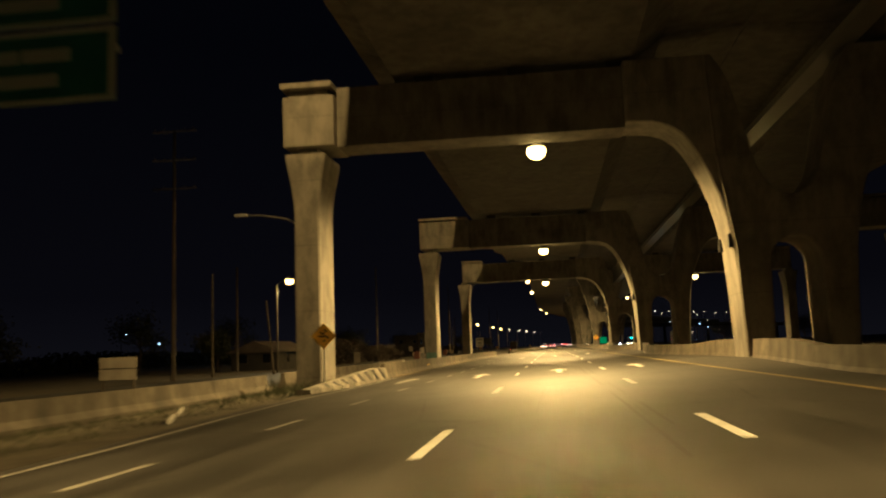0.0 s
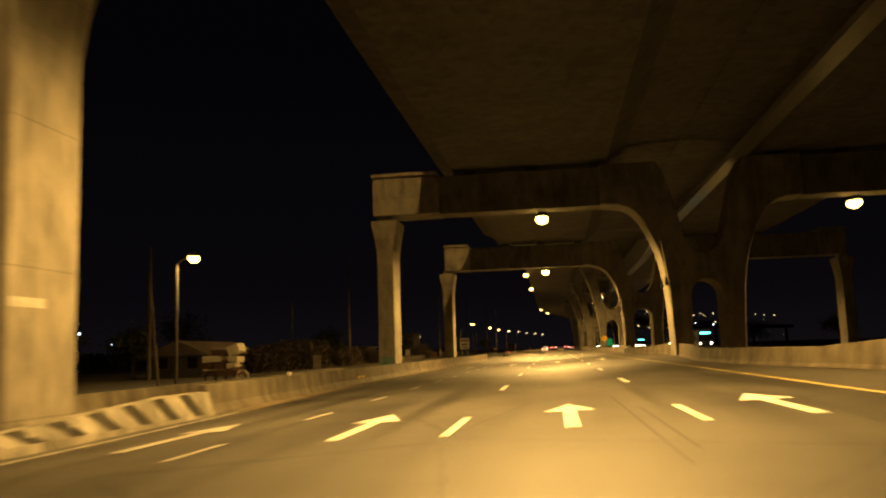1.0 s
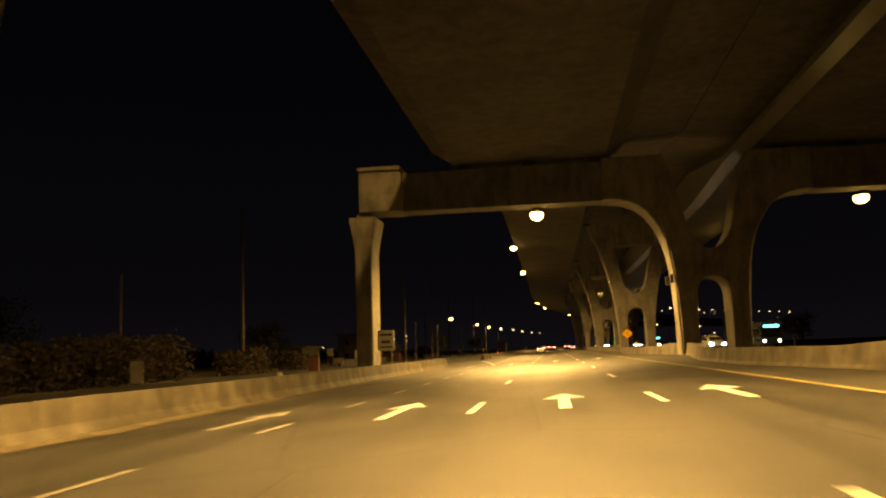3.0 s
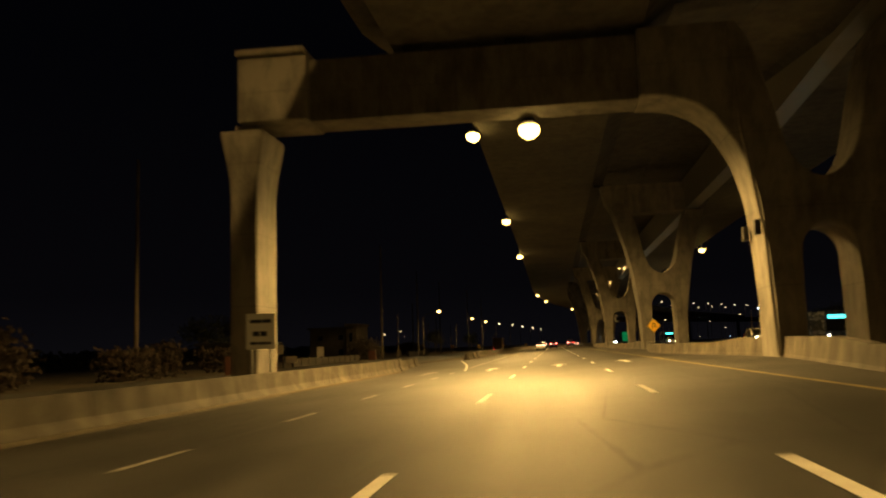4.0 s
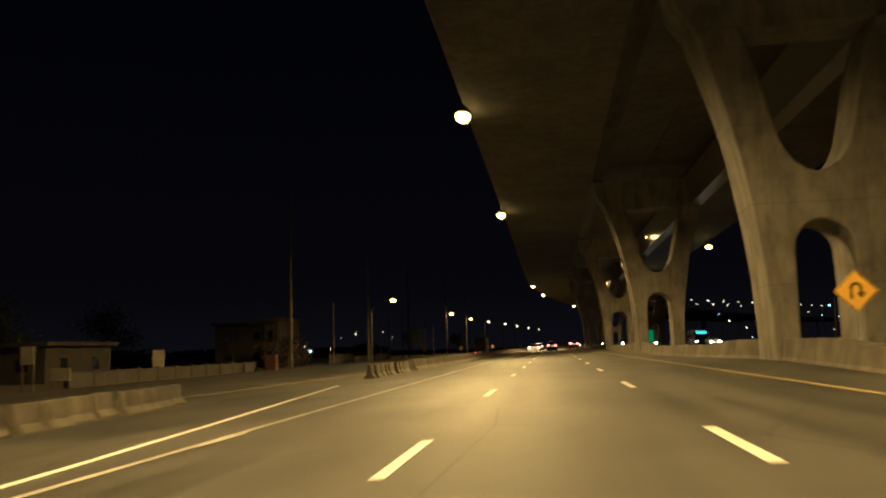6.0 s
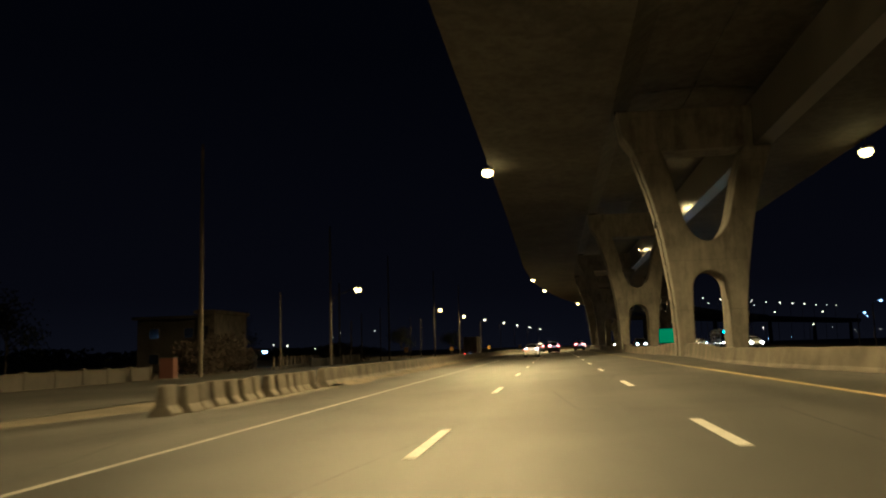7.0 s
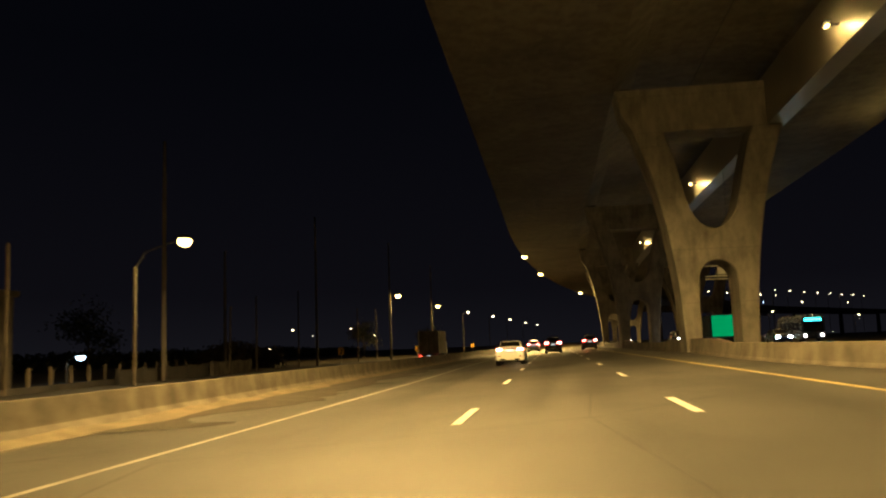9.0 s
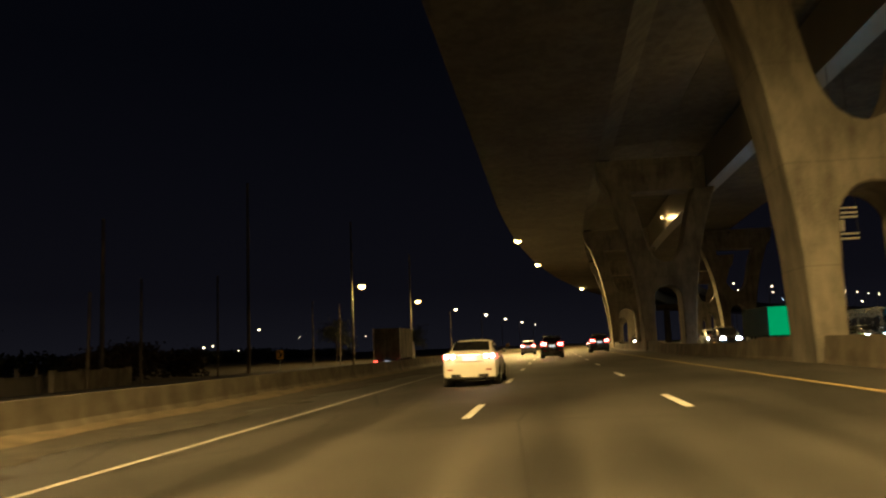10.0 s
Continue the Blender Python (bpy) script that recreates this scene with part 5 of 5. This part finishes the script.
for x, y0, y1, h, mat, lab in ((-30.2, 261.0, 275.5, 1.15, HOUSE_WALL, "grimy brick boundary wall beyond the service road"), (-30.2, 277.0, 286.0, 1.35, WEATHERED_PLASTER, "pale plastered boundary wall beyond the service road"), (-31.5, 188.0, 222.0, 1.1, HOUSE_WALL, "low grimy boundary wall beyond the service road")):
    bound = thing("boundary_wall", lab, "wall", group="boundary walls")
    part("panel", box(x - 0.1, y0, -0.95, x + 0.1, y1, -0.9 + h, 0.02), mat, bound)
    part("coping", box(x - 0.16, y0 - 0.05, -0.9 + h, x + 0.16, y1 + 0.05, -0.82 + h, 0.02), mat, bound)
    n = int((y1 - y0) / 3.0)
    for i in range(n + 1):
        y = y0 + (y1 - y0) * i / n
        part("pillar", box(x - 0.17, y - 0.17, -0.95, x + 0.17, y + 0.17, -0.72 + h, 0.02), mat, bound)
for x, y, w, z0, z1 in ((-32.0, 184.5, 0.9, 0.9, 2.0), (-31.4, 187.0, 1.4, -0.2, 0.6), (-32.0, 201.5, 1.0, 0.1, 1.7), (-30.0, 124.5, 1.0, -0.5, 1.1)):
    board = thing("notice_board", "pale weathered panel on posts beside the service road", "notice board", group="roadside panels")
    part("panel", box(x - w / 2, y, z0, x + w / 2, y + 0.05, z1, 0.01), PLASTER, board)
    for dx in (-w / 2 + 0.08, w / 2 - 0.08):
        part("post", box(x + dx - 0.04, y + 0.05, -0.95, x + dx + 0.04, y + 0.13, z1 - 0.05), WOOD_POLE, board)
for x, y in ((-28.7, 219.5), (-25.6, 154.5)):
    cab = thing("roadside_cabinet", "orange plastic roadside cabinet on a plinth", "cabinet", group="cabinets")
    part("body", box(x - 0.55, y - 0.4, -0.55, x + 0.55, y + 0.4, 0.95, 0.05), ORANGE_PLASTIC, cab)
    part("plinth", box(x - 0.65, y - 0.5, -0.9, x + 0.65, y + 0.5, -0.55, 0.03), CONCRETE, cab)
    part("lid", box(x - 0.6, y - 0.45, 0.95, x + 0.6, y + 0.45, 1.02, 0.02), PLASTIC, cab)

rail = thing("post_fence", "row of pale concrete posts on a low kerb before the houses", "fence")
part("kerb", box(-0.2, -0.5, -0.9, 0.2, 40.0, -0.35, 0.03), HOUSE_WALL, rail)
POST = mesh_of("fence_post", box(-0.1, -0.1, -0.35, 0.1, 0.1, 0.75, 0.02), WOOD_POLE)
for k in range(14):
    piece("fence_post", POST, rail, (0, 3.0 * k, 0))
rail.matrix_basis = pose(-29.8, 246.0, 0, 0, 0, 9.5)

cart = thing("loaded_tricycle", "cargo tricycle piled with pale sacks and dark bundles", "tricycle")
cx, cy, cz = -22.2, 76.2, -0.6
part("bed", box(cx - 1.45, cy - 0.75, cz + 0.52, cx + 1.0, cy + 0.75, cz + 0.64, 0.03), RUSTY, cart)
for dy in (-0.74, 0.70):
    part("side_rail", box(cx - 1.45, cy + dy, cz + 0.64, cx + 1.0, cy + dy + 0.04, cz + 0.92, 0.01), RUSTY, cart)
for sx, sy in ((-0.75, -0.82), (-0.75, 0.82), (1.15, 0.0)):
    rings = []
    for k in range(20):
        a = k * math.tau / 20
        rings.append([(cx + sx + r * math.cos(a), cy + sy + d, cz + 0.45 + r * math.sin(a)) for r, d in ((0.36, -0.05), (0.45, -0.035), (0.45, 0.035), (0.36, 0.05))])
    rings.append(rings[0])
    w = part("wheel", loft(rings, True, False), SACK if sx > 0 else TYRE, cart, "dusty pale rim" if sx > 0 else "", True)
    bm = bmesh.new()
    for k in range(8):
        a = k * math.tau / 8
        add_tube(bm, (cx + sx, cy + sy, cz + 0.45), (cx + sx + 0.39 * math.cos(a), cy + sy, cz + 0.45 + 0.39 * math.sin(a)), 0.012, None, 4)
    part("spokes", bm, GALVANISED, w)
part("fork", tube((cx + 1.15, cy, cz + 0.45), (cx + 1.0, cy, cz + 1.5), 0.03), RUSTY, cart)
part("handlebar", tube((cx + 1.0, cy - 0.35, cz + 1.5), (cx + 1.0, cy + 0.35, cz + 1.5), 0.025), RUSTY, cart)
rng = random.Random(5)
# bundles: across, height over the bed, length, thickness, tilt, material
for bx, bz, wide, high, tilt, mat in ((-1.0, 0.16, 0.85, 0.32, 3, SACK), (-0.2, 0.14, 0.6, 0.28, -4, SACK), (0.5, 0.18, 0.55, 0.36, 6, BUNDLE), (-1.05, 0.52, 0.75, 0.40, -3, BUNDLE), (-0.25, 0.50, 0.8, 0.42, 5, BUNDLE), (0.55, 0.56, 0.6, 0.34, -8, SACK), (0.2, 0.80, 0.5, 0.3, 4, BUNDLE), (-0.75, 1.02, 1.45, 0.44, -2, SACK), (0.72, 0.98, 0.75, 0.36, 7, SACK), (-0.35, 1.42, 1.0, 0.46, 4, BUNDLE), (0.72, 1.62, 0.85, 0.60, -22, SACK)):
    bm = bmesh.new()
    for dy in (-0.34, 0.34):
        bmesh.ops.create_cube(bm, size=1.0, matrix=pose(cx + bx, cy + dy, cz + 0.66 + bz, 0, tilt, rng.uniform(-6, 6)) @ Matrix.Diagonal((wide, 0.64, high, 1)))
    bmesh.ops.subdivide_edges(bm, edges=bm.edges[:], cuts=3, use_grid_fill=True)
    for v in bm.verts:
        v.co += 0.07 * noise.noise_vector(v.co * 2.6)
    bmesh.ops.smooth_vert(bm, verts=bm.verts[:], factor=0.5, use_axis_x=True, use_axis_y=True, use_axis_z=True)
    part("sack" if mat is SACK else "bundle", bm, mat, cart, "" if mat is SACK else "dark reddish tied bundle", True)


def tree(x, y, h, r, seed, ground=-0.9):
    t = thing("tree", "dark leafy tree with an uneven crown beyond the road", "tree", group="roadside trees")
    g = random.Random(seed)
    bm = bmesh.new()
    add_path(bm, [(x, y, ground - 0.1), (x + 0.1, y, ground + h * 0.3), (x + g.uniform(-0.3, 0.3), y, ground + h * 0.65)], [0.22, 0.17, 0.08])
    tips = []
    for k in range(7):
        a = k * 0.9 + g.uniform(0, 0.5)
        p0 = Vector((x, y, ground + h * (0.3 + 0.05 * k)))
        p2 = Vector((x + r * 0.8 * math.cos(a), y + r * 0.8 * math.sin(a), ground + h * (0.5 + 0.07 * k)))
        add_path(bm, [p0, (p0 + p2) / 2 + Vector((0, 0, 0.3)), p2], [0.08, 0.05, 0.02], 6)
        tips.append(p2)
    part("trunk", bm, WOOD_POLE, t)
    verts, faces = [], []
    for k in range(1500):
        c = Vector(tips[k % 7]) if g.random() < 0.8 else Vector((x, y, ground + h * 0.75))
        c = c + Vector((g.gauss(0, r * 0.3), g.gauss(0, r * 0.3), g.gauss(0, h * 0.1)))
        u = Vector((g.uniform(-1, 1), g.uniform(-1, 1), g.uniform(-1, 1))).normalized() * g.uniform(0.14, 0.26)
        v = u.orthogonal().normalized() * 0.11
        n = len(verts)
        verts += [c - u, c + v, c + u, c - v]
        faces.append((n, n + 1, n + 2, n + 3))
    me = bpy.data.meshes.new("crown")
    me.from_pydata(verts, [], faces)
    me.materials.append(LEAF)
    ob = new("crown", me)
    ob.parent = t
    return t


for k, (x, y, h, r) in enumerate(((-44, 104, 4.2, 1.8), (-48, 112, 5.4, 2.2), (-62, 84, 6.5, 2.6), (-58, 110, 8, 3.2), (-60, 150, 9, 3.5), (-50, 205, 7, 2.8), (-64, 250, 9, 3.4), (-56, 300, 8, 3.0), (-44, 395, 8, 3.0), (-34, 430, 7, 2.6), (48, 240, 7, 3.0), (66, 300, 8, 3.2), (58, 200, 7, 2.8))):
    tree(x, y, h, r, 20 + k)

def shrub(x, y, h, r, seed, ground=-0.9):
    """A dense dry bush: several stems from the ground and ragged clumps of leaves down to the foot."""
    t = thing("shrub", "dense dry brownish shrub beyond the service road", "shrub", group="roadside shrubs")
    g = random.Random(seed)
    bm = bmesh.new()
    tips = []
    for k in range(6):
        a = k * math.tau / 6 + g.uniform(-0.4, 0.4)
        top = Vector((x + r * 0.6 * math.cos(a), y + r * 0.6 * math.sin(a), ground + h * g.uniform(0.55, 0.95)))
        add_path(bm, [(x + 0.1 * math.cos(a), y + 0.1 * math.sin(a), ground - 0.1), (x + r * 0.3 * math.cos(a), y + r * 0.3 * math.sin(a), ground + h * 0.4), top], [0.09, 0.06, 0.02], 6)
        tips.append(top)
    part("stems", bm, WOOD_POLE, t)
    verts, faces = [], []
    for k in range(1300):
        c = tips[k % 6] * 1.0
        c.z = ground + (c.z - ground) * g.random() ** 0.5
        c += Vector((g.gauss(0, r * 0.32), g.gauss(0, r * 0.32), g.gauss(0, h * 0.05)))
        c.z = max(c.z, ground + 0.1)
        u = Vector((g.uniform(-1, 1), g.uniform(-1, 1), g.uniform(-1, 1))).normalized() * g.uniform(0.14, 0.27)
        v = u.orthogonal().normalized() * 0.12
        n = len(verts)
        verts += [c - u, c + v, c + u, c - v]
        faces.append((n, n + 1, n + 2, n + 3))
    me = bpy.data.meshes.new("foliage")
    me.from_pydata(verts, [], faces)
    me.materials.append(DRY_LEAF)
    ob = new("foliage", me)
    ob.parent = t


for k, (x, y, h, r) in enumerate(((-33.5, 119.0, 3.9, 1.9), (-34.0, 123.0, 4.5, 2.2), (-33.0, 127.0, 4.2, 2.2), (-34.5, 131.0, 4.6, 2.3), (-34.0, 135.5, 4.3, 2.1), (-35.0, 139.0, 3.6, 1.9), (-34.0, 113.5, 3.2, 1.8), (-33.0, 152.0, 3.0, 2.0), (-35.0, 160.0, 3.4, 2.2), (-34.0, 172.0, 2.8, 2.0), (-35.5, 243.0, 3.9, 2.2), (-36.5, 247.5, 4.4, 2.3), (-34.5, 238.0, 3.6, 2.0), (-36.5, 252.5, 3.2, 1.9), (-36.0, 292.0, 3.3, 2.2), (-37.0, 299.0, 3.8, 2.4), (-36.0, 307.0, 3.0, 2.0))):
    shrub(x, y, h, r, 60 + k)

# weeds at the foot of the first column and along the verge
g = random.Random(11)
verts, faces = [], []
for k in range(5200):
    if k < 2200:
        x, y = g.gauss(-10.9, 1.0), g.gauss(37.0, 2.6)
    else:
        y = g.uniform(-4, 36)
        x = -12.4 + 2.8 * g.random() ** 2
    if x > along(LEFT_EDGE, y) - 0.7:
        continue
    z, hgt, a = -0.52, g.uniform(0.06, 0.62 if k < 900 else 0.3 if k < 2200 else 0.16), g.uniform(0, math.tau)
    dx, dy = math.cos(a) * 0.02, math.sin(a) * 0.02
    n = len(verts)
    verts += [(x - dx, y - dy, z), (x + dx, y + dy, z), (x + g.gauss(0, 0.09), y + g.gauss(0, 0.09), z + hgt)]
    faces.append((n, n + 1, n + 2))
me = bpy.data.meshes.new("weeds")
me.from_pydata(verts, [], faces)
me.materials.append(LEAF)
tagged(new("weeds", me), "dry weeds growing along the verge and column foot", "weeds", kind="stuff")
post = thing("fallen_post", "pale broken marker post lying on the verge", "post")
part("stub", tube((-9.35, 19.3, -0.40), (-9.9, 20.6, -0.38), 0.07, 0.06), PAINT, post)
part("stub", tube((-9.9, 20.9, -0.36), (-10.2, 21.8, -0.25), 0.05, 0.05), PAINT, post)

# dark woods far beyond the service road
g = random.Random(31)
verts, faces = [], []
for k in range(15000):
    y = g.uniform(60, 620)
    top = 3.2 + 2.4 * noise.noise(Vector((y * 0.045, 3.0, 0))) + 1.6 * noise.noise(Vector((y * 0.17, 8.0, 0)))
    c = Vector((-84 - 0.03 * y + g.gauss(0, 3.0) - 10 * noise.noise(Vector((y * 0.02, 0, 0))), y, -0.9 + max(top, 1.2) * g.random() ** 0.6))
    u = Vector((g.uniform(-1, 1), g.uniform(-1, 1), g.uniform(-0.6, 0.6))).normalized() * g.uniform(0.35, 0.8)
    v = u.orthogonal().normalized() * 0.32
    n = len(verts)
    verts += [c - u, c + v, c + u, c - v]
    faces.append((n, n + 1, n + 2, n + 3))
me = bpy.data.meshes.new("far_woods")
me.from_pydata(verts, [], faces)
me.materials.append(LEAF)
tagged(new("far_woods", me), "dark uneven woods beyond the service road at night", "woods", kind="stuff")

# scattered lights of the far town
for name, mat, count, seed, side in (("town_lights_warm", FAR_BOWL, 10, 3, 1), ("town_lights_cool", COOL_BOWL, 4, 4, 1), ("town_lights_warm", FAR_BOWL, 10, 6, -1)):
    g = random.Random(seed)
    bm = bmesh.new()
    for k in range(count):
        d = g.uniform(260, 640)
        bmesh.ops.create_icosphere(bm, subdivisions=1, radius=g.uniform(0.12, 0.3), matrix=Matrix.Translation((side * d * g.uniform(0.16, 0.36), 150 + d, 1.5 + g.random() ** 2 * d * 0.035)))
    solid(name, bm, mat, "scattered small lamps of the far town at night", "town lights", "stuff")
